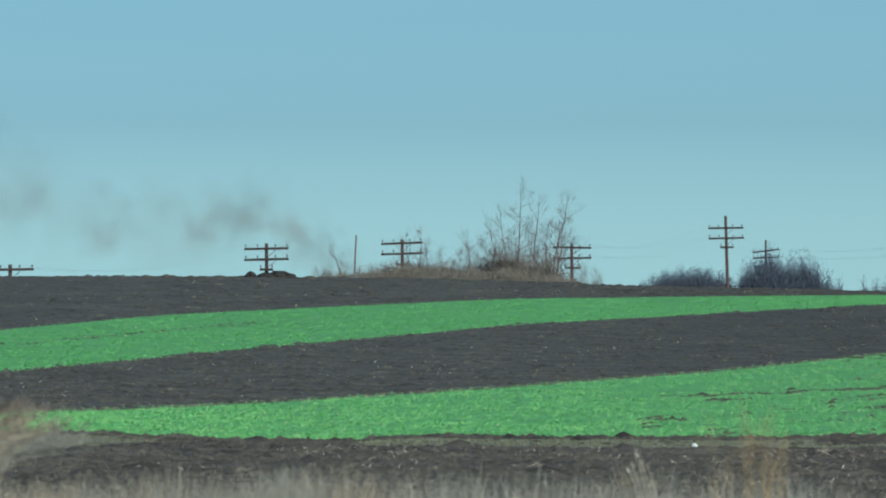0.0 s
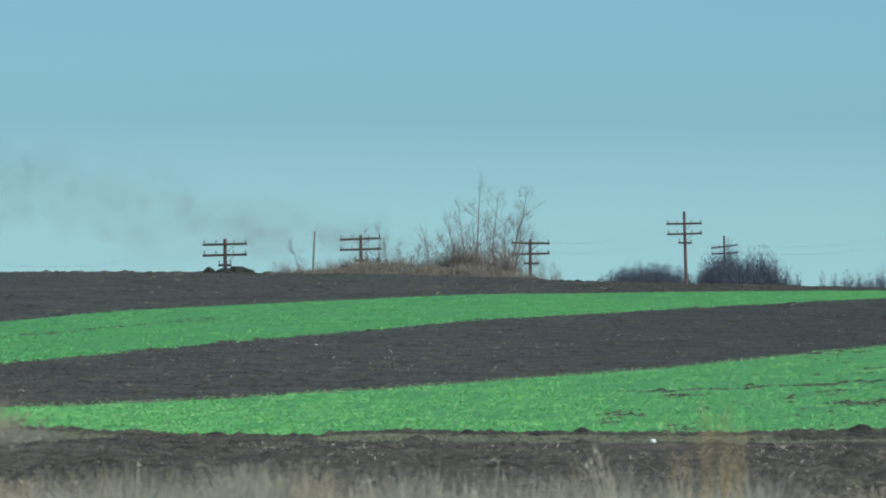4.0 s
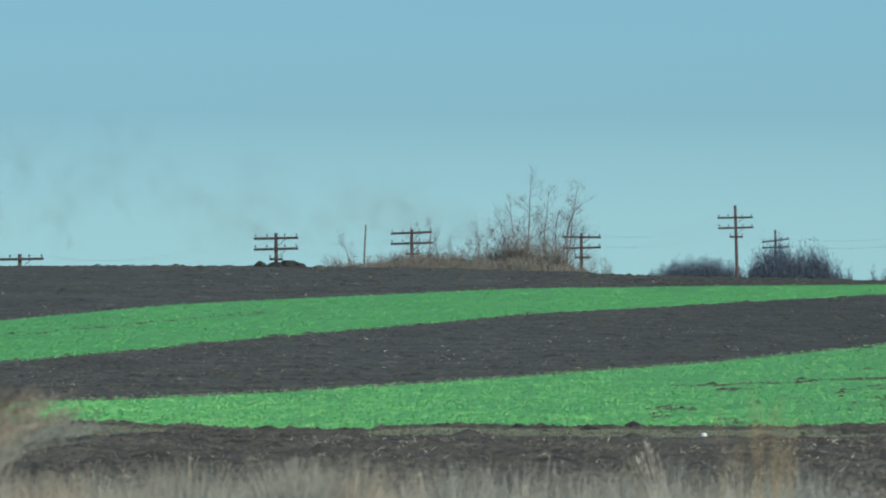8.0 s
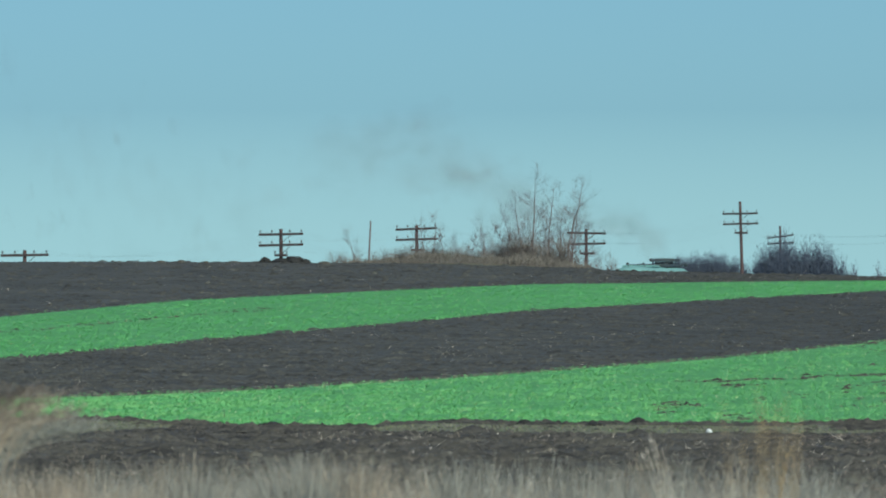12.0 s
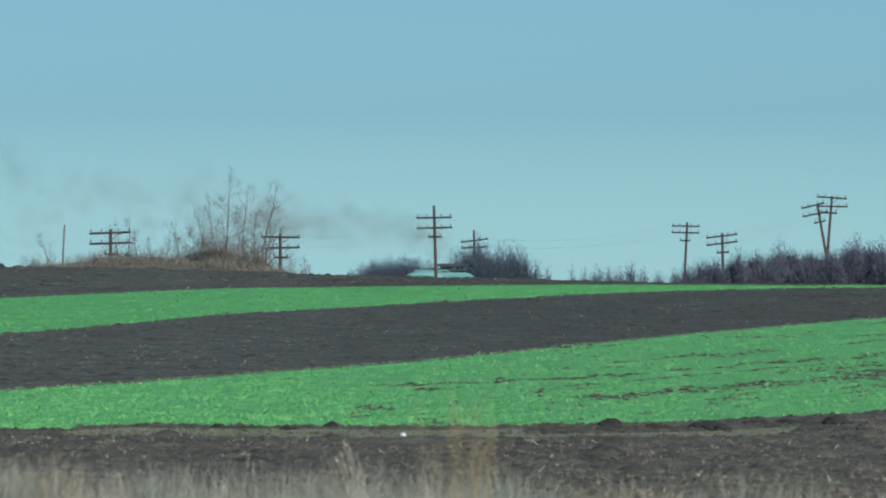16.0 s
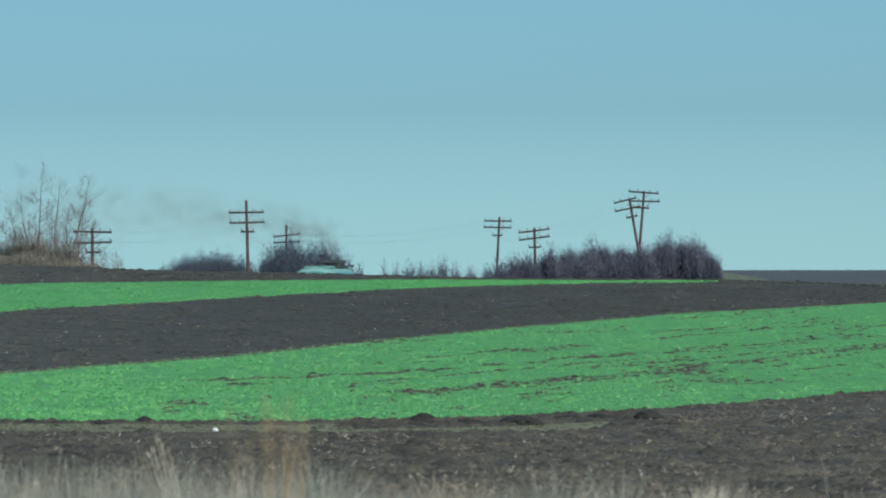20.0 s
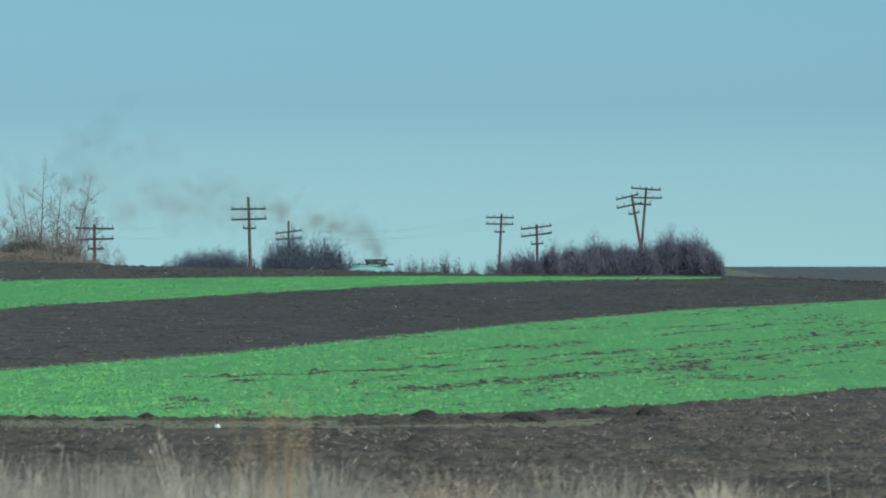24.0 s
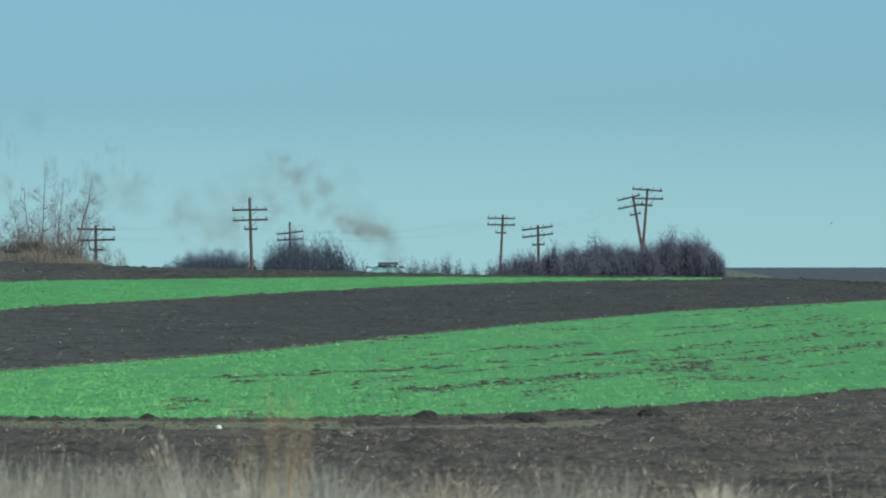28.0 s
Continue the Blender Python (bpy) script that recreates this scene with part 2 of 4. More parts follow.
def crest(b):
    """Drop of the brow of the hill below the eye, by bearing: it sinks to the right."""
    return np.interp(b, (-400, 0, 500, 800, 1000, 1100, 1300, 1568, 1711, 1950, 2152, 2495, 2900),
                     (-18, -18, -17, -12.5, -7, -1, 4, 10, 14, 17, 18, 29, 40))


def valley(d, b):
    """Height beyond the brow: the railway's hollow, and the fields that rise behind it to the right."""
    hollow = np.interp(d, (400, 500, 600, 700, 800, 1000, 1500, 2500, 5000), (-3.1, -2.9, -2.2, -2.4, -2.6, -3.5, -6.0, -9, -16))
    rise = np.interp(d, (400, 640, 760, 1000, 1250, 1600, 2500, 5000), (-1.2, -0.4, 0.62, 1.2, 1.74, -2, -9, -16))
    k = step(1640, 1900, b)
    return hollow * (1 - k) + rise * k


def height(x, y):
    y = np.maximum(np.asarray(y, float), 1.0)
    b = np.clip(AHEAD + RAD * np.asarray(x, float) / y, -400, 2900)
    dn = np.minimum(y, 400)
    near = EYE - (fall(dn) + step(180, 400, dn) * (crest(b) - 5)) * dn / RAD
    near = np.where(y < 60, np.interp(y, (0, 40, 60), (0.0, 0.0, 0.03)), near)
    k = step(402, 492, y)
    z = near * (1 - k) + valley(y, b) * k
    # the overgrown bank behind the brow
    top = EYE - np.interp(b, (560, 620, 680, 730, 800, 870, 940, 1000, 1040, 1100), (-8, -14, -19, -25, -26, -24, -19, -12, -4, 4)) * 432 / RAD
    w = np.exp(-((y - 432) / 11.0) ** 2) * step(560, 590, b) * (1 - step(1030, 1075, b))
    return z + w * (np.maximum(top, z) - z)


def relief(x, y):
    """Furrows and turned lumps of the ploughed soil, from -1 to 1, drawn out along the strips."""
    y = np.maximum(np.asarray(y, float), 1.0)
    b, v = np.clip(AHEAD + RAD * np.asarray(x, float) / y, -2000, 6000), 46 * np.log(y)
    return 1.1 * lattice(b / 70, v + b / 400, 3) + 0.9 * lattice(b / 21, 1.6 * v, 4) - 1.0


def spot(b, d):
    x = (b - AHEAD) * d / RAD
    return x, d, float(height(x, d))


def level(drop, d):
    return EYE - drop * d / RAD


# field edges: drop below the eye by bearing, from the near headland to the brow
EDGES = {
    "soil": ((-300, 0, 128, 200, 300, 425, 585, 793, 927, 1500, 1800, 1915, 1965, 2056, 2495, 2800), (297, 293, 289, 279, 277, 280, 281, 284, 286, 287, 287, 286, 258, 246, 211.5, 177)),
    "headland": ((-300, 0, 128, 247, 425, 585, 675, 734, 793, 882, 1110, 1300, 1568, 1711, 1900, 2056, 2230, 2427, 2495, 2800), (270, 262, 258, 263, 273, 276, 271, 265, 265, 268, 268, 270, 266.5, 264, 256, 244.5, 232, 216, 210, 176)),
    "lower": ((-300, 0, 247, 466, 700, 927, 1272, 1568, 1711, 2067, 2495, 2800), (232, 226, 219, 208.5, 194.5, 179, 153, 122.5, 108, 77, 54, 45)),
    "middle": ((-300, 0, 400, 784, 927, 1272, 1568, 1711, 1960, 2060, 2130, 2165, 2495), (176, 152, 115, 81, 67, 49, 32, 27, 21.5, 20.8, 20, 18.6, 29.5)),
    "upper": ((-300, 0, 300, 600, 927, 1300, 1568, 1711, 1950, 2060, 2130, 2165, 2495), (106, 80, 52, 37, 23, 18.5, 16, 16.5, 18.0, 17.6, 18, 18.4, 29.2)),
}


def edge_distance(name, b):
    """The distance at which a field's edge lies on the slope."""
    bs, ds = EDGES[name]
    want = np.interp(b, bs, ds)
    d = np.arange(60, 400.01, 0.5)
    cr = crest(b)
    dr = fall(d) + step(180, 400, d) * (cr - 5)
    return float(np.interp(-want, -dr, d))


S0 = 60.0
cols = np.concatenate([np.linspace(-1.6, -0.052, 40)[:-1], np.linspace(-0.052, 0.112, 560), np.linspace(0.112, 1.6, 40)[1:]])


def edge_at(name, s):
    y = 200.0
    for _ in range(25):
        x = s * (y + S0)
        y = 0.5 * y + 0.5 * edge_distance(name, float(np.clip(AHEAD + RAD * x / y, -300, 2800)))
    return y


fine = np.concatenate([[-1.6], np.linspace(-0.06, 0.12, 90), [1.6]])
lines = {k: np.interp(cols, fine, [edge_at(k, s) for s in fine]) for k in EDGES}
order = ["soil", "headland", "lower", "middle", "upper"]
for lo, hi in zip(order, order[1:]):
    lines[hi] = np.maximum(lines[hi], lines[lo] + 0.4)
for k in order:
    lines[k] = np.minimum(lines[k], 399.0)


ROUGH = 0.03


def build_ground():
    n = len(cols)
    bands = [(np.full(n, -55.0), np.full(n, 70.0), 14, 0), (np.full(n, 70.0), lines["soil"], 70, 1), (lines["soil"], lines["headland"], 6, 2),
             (lines["headland"], lines["lower"], 16, 3), (lines["lower"], lines["middle"], 48, 6), (lines["middle"], lines["upper"], 14, 7),
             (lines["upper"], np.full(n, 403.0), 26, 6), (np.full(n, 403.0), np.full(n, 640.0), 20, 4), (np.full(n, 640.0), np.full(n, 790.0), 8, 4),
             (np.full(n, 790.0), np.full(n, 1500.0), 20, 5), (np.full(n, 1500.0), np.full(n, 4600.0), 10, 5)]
    rows, mats = [bands[0][0]], []
    for lo, hi, k, m in bands:
        for i in range(1, k + 1):
            rows.append(lo + (hi - lo) * i / k)
            mats.append(m)
    ys = np.array(rows)
    xs = cols[None, :] * (ys + S0)
    zs = height(xs, ys)
    rough = rng.normal(0, 1, zs.shape)
    amp = np.zeros_like(zs)
    mrow = np.array([mats[0]] + mats)
    amp[(mrow == 3) | (mrow == 7)] = 0.006
    zs = zs + rough * amp
    ploughed = (mrow == 1) | (mrow == 6)
    zs[ploughed] += (ROUGH * relief(xs, ys))[ploughed]
    v = np.stack([xs, ys, zs], -1).reshape(-1, 3)
    i = np.arange(len(rows) - 1)[:, None] * n + np.arange(n - 1)[None, :]
    q = np.stack([i, i + 1, i + n + 1, i + n], -1).reshape(-1, 4)
    tri = np.concatenate([q[:, [0, 1, 2]], q[:, [0, 2, 3]]])
    me = fast_mesh("ground", v, tri)
    for m in (MEADOW, SOIL, VERGE, CROP_BED, FAR_GRASS, FAR_SOIL, STRIP_SOIL):
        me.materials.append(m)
    mi = np.repeat(np.array(mats, np.int32), n - 1).reshape(-1, n - 1)
    # the upper green strip runs out on the brow
    bear = AHEAD + RAD * xs[:-1, :-1] / np.maximum(ys[:-1, :-1], 1.0)
    mi[(mi == 7) & (bear > 2135)] = 6
    mi[mi == 7] = 3
    mi = mi.ravel()
    me.polygons.foreach_set("material_index", np.concatenate([mi, mi]))
    me.polygons.foreach_set("use_smooth", np.ones(len(tri), bool))
    return tagged(new("ground", me), "gently rolling farmland in ploughed and green strips", "ground", kind="structure")


build_ground()


def scatter(lo, hi, count, bmin=-120, bmax=2620, rough=0.0):
    """Points spread over a strip of the slope between two field edges."""
    smin, smax = (bmin - AHEAD) / RAD, (bmax - AHEAD) / RAD
    a = np.interp(cols, cols, lo) if isinstance(lo, np.ndarray) else np.full(len(cols), float(lo))
    b = hi if isinstance(hi, np.ndarray) else np.full(len(cols), float(hi))
    t = rng.random(count)
    y = 100 + 300 * t
    az = rng.uniform(smin, smax, count)
    for _ in range(12):
        s = az * y / (y + S0)
        y = np.interp(s, cols, a) + (np.interp(s, cols, b) - np.interp(s, cols, a)) * t
    x = az * y
    return x, y, height(x, y) + rough * relief(x, y)


def clods(name, lo, hi, count, size, label, mat=CLOD):
    return clods_at(name, *scatter(lo, hi, count, rough=ROUGH), size, label, mat)


def clods_at(name, x, y, z, size, label, mat=CLOD):
    count = len(x)
    base = np.array([(1, 0, 0), (-1, 0, 0), (0, 1, 0), (0, -1, 0), (0, 0, 1)], float) - np.array([0, 0, 0.25])
    tri = np.array([(0, 2, 4), (2, 1, 4), (1, 3, 4), (3, 0, 4)])
    r = size * np.clip(rng.lognormal(0, 0.65, count), 0.3, 4)
    v = base[None] * (1 + 0.28 * rng.normal(0, 1, (count, 5, 1)))
    v = v * np.stack([rng.uniform(0.9, 2.4, count), rng.uniform(0.8, 1.4, count), rng.uniform(0.25, 0.75, count)], -1)[:, None] * r[:, None, None]
    v = v + np.stack([x, y, z + 0.15 * r], -1)[:, None]
    t = tri[None] + 5 * np.arange(count)[:, None, None]
    ob = new(name, fast_mesh(name, v.reshape(-1, 3), t.reshape(-1, 3)))
    ob.data.materials.append(mat)
    return tagged(ob, label, "soil", kind="stuff")


def blades(x, y, z, length, width, lean, mat, name, label, category, segs=2, droop=0.35, laid=0.0):
    """Bent leaf blades standing at the given points."""
    n = len(x)
    yaw, ln = rng.uniform(0, 2 * math.pi, n), laid + np.abs(rng.normal(0, lean, n))
    dirx, diry = np.cos(yaw), np.sin(yaw)
    face = rng.uniform(0, 2 * math.pi, n)
    wx, wy = np.cos(face) * width / 2, np.sin(face) * width / 2
    vs = []
    for k in range(segs + 1):
        t = k / segs
        out = length * (ln * t + droop * ln * t * t)
        up = length * t * np.cos(np.minimum(ln, 1.2)) * (1 - 0.25 * droop * t)
        taper = 1 - 0.85 * t
        for sgn in (-1, 1):
            vs.append(np.stack([x + dirx * out + sgn * wx * taper, y + diry * out + sgn * wy * taper, z + up], -1))
    v = np.stack(vs, 1)
    m = 2 * (segs + 1)
    f = []
    for k in range(segs):
        f += [(2 * k, 2 * k + 1, 2 * k + 3), (2 * k, 2 * k + 3, 2 * k + 2)]
    t = np.array(f)[None] + m * np.arange(n)[:, None, None]
    ob = new(name, fast_mesh(name, v.reshape(-1, 3), t.reshape(-1, 3)))
    ob.data.materials.append(mat)
    return tagged(ob, label, category, kind="stuff")


def thin_rows(x, y, keep_gap=0.04):
    """Bare wheel lines and thin patches in the young crop: a mask of plants that stand."""
    b = AHEAD + RAD * x / y
    ok = np.ones(len(x), bool)
    d = (fall(np.minimum(y, 400)) + step(180, 400, y) * (crest(b) - 5))
    for bs, ds, w in BARE_ROWS:
        line = np.interp(b, bs, ds) + 0.9 * np.sin(b * 0.045 + ds[0])
        ragged = 1.5 * lattice(b / 34, (d + 0.085 * b) / 1.7, int(ds[0])) + 0.5 * lattice(b / 9, d, 7)
        ends = np.minimum(1, np.minimum(b - bs[0], bs[-1] - b) / 50)
        hole = (ends > 0) & (np.abs(d - line) < 1.4 * w * ends * np.maximum(ragged - 0.25, 0))
        ok &= ~(hole & (rng.random(len(x)) > keep_gap))
    return ok


BARE_ROWS = (((1540, 1627, 1761, 1889, 1964, 2034, 2140), (216, 215.5, 203, 194, 186, 178, 175), 3.8), ((2034, 2133, 2237, 2354, 2427, 2560), (172, 166, 156, 142, 136, 129), 3.6),
             ((2090, 2180, 2290), (197, 199, 198), 3.2), ((1720, 1850, 1930), (146, 138, 133), 2.8), ((1999, 2185), (113, 98), 1.6), ((1820, 2034, 2427), (160, 147, 113), 1.5),
             ((1180, 1300, 1420), (196, 193, 189), 1.3), ((1380, 1560, 1700), (190, 182, 171), 1.5), ((1250, 1350), (203, 201), 1.4), ((-50, 500), (112, 62), 2.2))
BARE_ROWS += tuple(((b0, b0 + n), (d0, d0 - 0.088 * n), 0.8) for b0, n, d0 in ((1620, 420, 190), (1700, 500, 172), (1900, 560, 176), (1780, 380, 208), (2080, 420, 148), (2000, 300, 124), (2150, 350, 188), (1450, 330, 205), (1560, 300, 160), (2200, 260, 118)))


def patchy(x, y):
    """Uneven emergence of the crop: 0 to 1, in patches drawn out along the drills."""
    u = np.sin(1.7 * x + 2.1 * np.sin(0.31 * y)) + np.sin(0.83 * x - 0.9 * y + 1.4) + np.sin(3.1 * x + 0.6 * y) + 0.8 * np.sin(0.21 * x + 0.37 * y + 2.0)
    return np.clip(0.5 + 0.2 * u, 0, 1)


def drop_of(x, y):
    """Drop below the eye of a point on the slope."""
    b = AHEAD + RAD * x / y
    return fall(np.minimum(y, 400)) + step(180, 400, y) * (crest(b) - 5)


def crop(name, lo, hi, count, tall, wide, limit=9000, mats=(CROP, CROP_PALE), seed=20):
    x, y, z = scatter(lo, hi, count)
    b, v = AHEAD + RAD * x / y, drop_of(x, y)
    streak = 0.6 * lattice(b / 55, (v + 0.085 * b) / 2.4, seed) + 0.4 * lattice(b / 16, (v + 0.085 * b) / 1.5, seed + 1)
    ok = thin_rows(x, y, 0.34) & (b < limit) & (rng.random(len(x)) < 0.45 + 0.9 * streak)
    x, y, z, streak = x[ok], y[ok], z[ok], streak[ok]
    k = 4
    x, y, z, streak = np.repeat(x, k), np.repeat(y, k), np.repeat(z, k), np.repeat(streak, k)
    x, y = x + rng.normal(0, 0.05, len(x)), y + rng.normal(0, 0.05, len(x))
    ln = tall * rng.uniform(0.5, 1.2, len(x)) * (0.6 + 0.8 * streak)
    pale = streak + rng.normal(0, 0.13, len(x)) > 0.56
    for mat, sel in zip(mats, (~pale, pale)):
        blades(x[sel], y[sel], z[sel] - 0.01, ln[sel], wide, 0.4, mat, name, "strip of short bright green young cereal plants", "crop", segs=1, laid=0.75)


crop("lower_crop", lines["headland"], lines["lower"], 96000, 0.056, 0.014)
crop("upper_crop", lines["middle"], lines["upper"], 66000, 0.058, 0.019, 2135, (CROP_DEEP, CROP), 30)
clods("near_clods", 70.0, lines["soil"], 52000, 0.018, "dark crumbly clods of freshly ploughed soil")
clods("large_clods", 72.0, lines["soil"], 4200, 0.036, "larger broken clods lying on the ploughed soil")
clods("middle_clods", lines["lower"], lines["middle"], 42000, 0.022, "dark clods in the middle ploughed strip", STRIP_CLOD)
clods("brow_clods", lines["upper"], 402.0, 20000, 0.030, "dark clods on the ploughed brow of the hill", STRIP_CLOD)
clods("headland_clods", lines["headland"] - 2.2, lines["headland"] - 0.1, 9000, 0.022, "turned earth along the edge of the green strip")
clods_at("headland_clods", *scatter(lines["headland"] - 7.5, lines["headland"] - 0.1, 9000, 1480, 2000), 0.026, "turned earth along the edge of the green strip")
clods_at("headland_clods", *scatter(lines["headland"] - 6.0, lines["headland"] - 0.1, 5000, 300, 640), 0.024, "turned earth along the edge of the green strip")
clods_at("headland_clods", *scatter(lines["soil"] - 0.5, lines["headland"] - 1.0, 1300), 0.014, "crumbs of earth spread over the worn verge")
# ragged edges: strays of the crop in the soil, and dry residue along the furrow's rim
for lo, hi, count in ((lines["lower"], lines["lower"] + 2.6, 3000), (lines["middle"] - 3.2, lines["middle"], 5000), (lines["upper"], lines["upper"] + 2.5, 1200)):
    ex, ey, ez = scatter(lo, hi, count, -120, 2130)
    blades(ex, ey, ez, rng.uniform(0.02, 0.05, count), 0.015, 0.9, CROP, "stray_crop", "stray green plants along the strip's ragged edge", "crop", segs=1)
ex, ey, ez = scatter(lines["lower"] - 0.8, lines["lower"] + 1.6, 5200)
blades(ex, ey, ez, rng.uniform(0.02, 0.06, 5200), 0.012, 0.9, WEED, "edge_residue", "dry brown residue along the furrow's rim", "straw", segs=1)


def litter(name, lo, hi, count, size, label):
    # straw lies in loose drifts, with single stems between
    x, y, z = scatter(lo, hi, 6 * count, rough=ROUGH)
    b, v = AHEAD + RAD * x / y, drop_of(x, y)
    drift = lattice(b / 30, v / 5, 60) * lattice(b / 150, v / 14, 61)
    pick = np.argsort(-drift - 0.22 * rng.random(len(x)))[:count]
    x, y, z = x[pick], y[pick], z[pick]
    ln = size * rng.lognormal(0, 0.5, count)
    return blades(x, y, z + 0.015, ln, 0.22 * size, 0.3, STRAW, name, label, "straw", segs=1, laid=0.7)


hx, hy, hz = scatter(lines["headland"], lines["lower"], 150000)
bare = ~thin_rows(hx, hy, 0.0) & (rng.random(len(hx)) < 0.85)
clods_at("bare_rows", hx[bare], hy[bare], hz[bare], 0.017, "bare dark soil showing in lines through the crop")
hx, hy, hz = scatter(lines["middle"], lines["upper"], 40000)
bare = ~thin_rows(hx, hy, 0.0) & (rng.random(len(hx)) < 0.85)
clods_at("bare_rows", hx[bare], hy[bare], hz[bare], 0.017, "bare dark soil showing in lines through the crop")
hx, hy, hz = scatter(lines["headland"], lines["lower"], 60000, 1150, 2620)
hb, hv = AHEAD + RAD * hx / hy, drop_of(hx, hy)
gap = lattice(hb / 24, (hv + 0.085 * hb) / 1.3, 90) * lattice(hb / 130, (hv + 0.085 * hb) / 9, 91) + np.interp(hb, (1150, 1900), (-0.12, 0.0)) > 0.50
clods_at("bare_rows", hx[gap], hy[gap], hz[gap], 0.015, "small gaps of bare soil between the young plants")
for lo, hi, count in (("headland", "lower", 2000), ("middle", "upper", 1500)):
    fx, fy, fz = scatter(lines[lo], lines[hi], count)
    blades(fx, fy, fz, rng.uniform(0.03, 0.055, count), 0.014, 0.8, TIP, "pale_tips", "pale yellowed leaves among the young crop", "crop", segs=1)
litter("straw_litter", 72.0, lines["soil"], 1900, 0.042, "pale straw and stalks lying on the ploughed soil")
litter("stubble_litter", lines["lower"], lines["middle"], 1500, 0.045, "pale stubble scattered over the ploughed strip")
litter("brow_litter", lines["upper"], 398.0, 120, 0.09, "scattered pale stubble on the brow")

sx, sy, sz = scatter(82.0, lines["soil"] - 4, 50, 1000, 2640, ROUGH)
blades(sx, sy, sz, rng.uniform(0.03, 0.08, 50), 0.009, 0.35, STRAW, "straw_stub", "bright straw stubs standing in the near soil", "straw", segs=2)

# short growth on the verge, and weeds and straw standing in the near furrows
vx, vy, vz = scatter(lines["soil"] + 0.3, lines["headland"] - 1.6, 9000, -120, 2000)
blades(vx, vy, vz, rng.uniform(0.015, 0.035, 9000), 0.015, 0.9, VERGE_GRASS, "verge_grass", "thin worn green grass along the field's edge", "grass", segs=1)
cx, cy, cz = scatter(74.0, lines["soil"], 700)
wx, wy = np.repeat(cx, 16) + rng.normal(0, 0.10, 11200), np.repeat(cy, 16) + rng.normal(0, 0.5, 11200)
blades(wx, wy, height(wx, wy), rng.uniform(0.02, 0.10, 11200) * np.repeat(rng.uniform(0.3, 1.1, 700), 16), 0.007, 0.8, WEED, "furrow_weeds", "small dry weeds and straw in the near furrows", "weeds", segs=2)

cx, cy, cz = scatter(76.0, lines["soil"] - 2, 5200, 1400, 2640)
pick = np.argsort(-patchy(0.8 * cx, 0.35 * cy) - 0.8 * rng.random(5200))[:2800]
cx, cy = cx[pick], cy[pick]
wx, wy = np.repeat(cx, 14) + rng.normal(0, 0.14, 39200), np.repeat(cy, 14) + rng.normal(0, 0.5, 39200)
blades(wx, wy, height(wx, wy), rng.uniform(0.02, 0.07, 39200) * np.repeat(rng.uniform(0.2, 1.3, 2800), 14), 0.010, 0.6, TRASH, "furrow_straw", "trampled brown straw and weeds in the near furrows", "straw", segs=2, laid=0.7)

# ---- dry grass before the field ----
n_grass = 74000
gb = np.where(rng.random(n_grass) < 0.28, rng.uniform(-150, 640, n_grass), rng.uniform(-150, 2650, n_grass))
gd = rng.uniform(38, 60, n_grass)
clump = 0.55 * lattice(gb / 62, gd / 3.5, 70) + 0.45 * lattice(gb / 20, gd / 2.2, 71)
stand = rng.random(n_grass) < 0.3 + 1.1 * clump
gb, gd, clump = gb[stand], gd[stand], clump[stand]
tall = np.interp(gb, (-150, 300, 900, 1450, 1800, 2100, 2600), (0.92, 0.90, 0.87, 0.82, 0.70, 0.60, 0.55)) * (0.60 + 0.48 * clump ** 1.4) * rng.uniform(0.78, 1.08, len(gb))
gx = (gb - AHEAD) * gd / RAD
warm = lattice(gb / 90, gd / 8, 72) + np.interp(gb, (0, 300, 900), (0.34, 0.24, 0.0)) + rng.normal(0, 0.12, len(gb)) > 0.62
for mat, sel in ((DRY, ~warm), (TAN, warm)):
    blades(gx[sel], gd[sel], height(gx[sel], gd[sel]), tall[sel], 0.0065, 0.24, mat, "dry_grass", "tall pale dry grass along the field's edge", "grass", segs=3, droop=0.9)


# ---- telegraph poles ----
def lathe(profile, sides=8):
    b = Buffer()
    b.tube([(0, 0, z) for z, r in profile], [r for z, r in profile], sides)
    return b


INSULATOR = lathe([(0, 0.012), (0.05, 0.012), (0.055, 0.042), (0.085, 0.048), (0.11, 0.03), (0.14, 0.037), (0.155, 0.016)]).mesh("insulator")
INSULATOR.materials.append(GLASS)


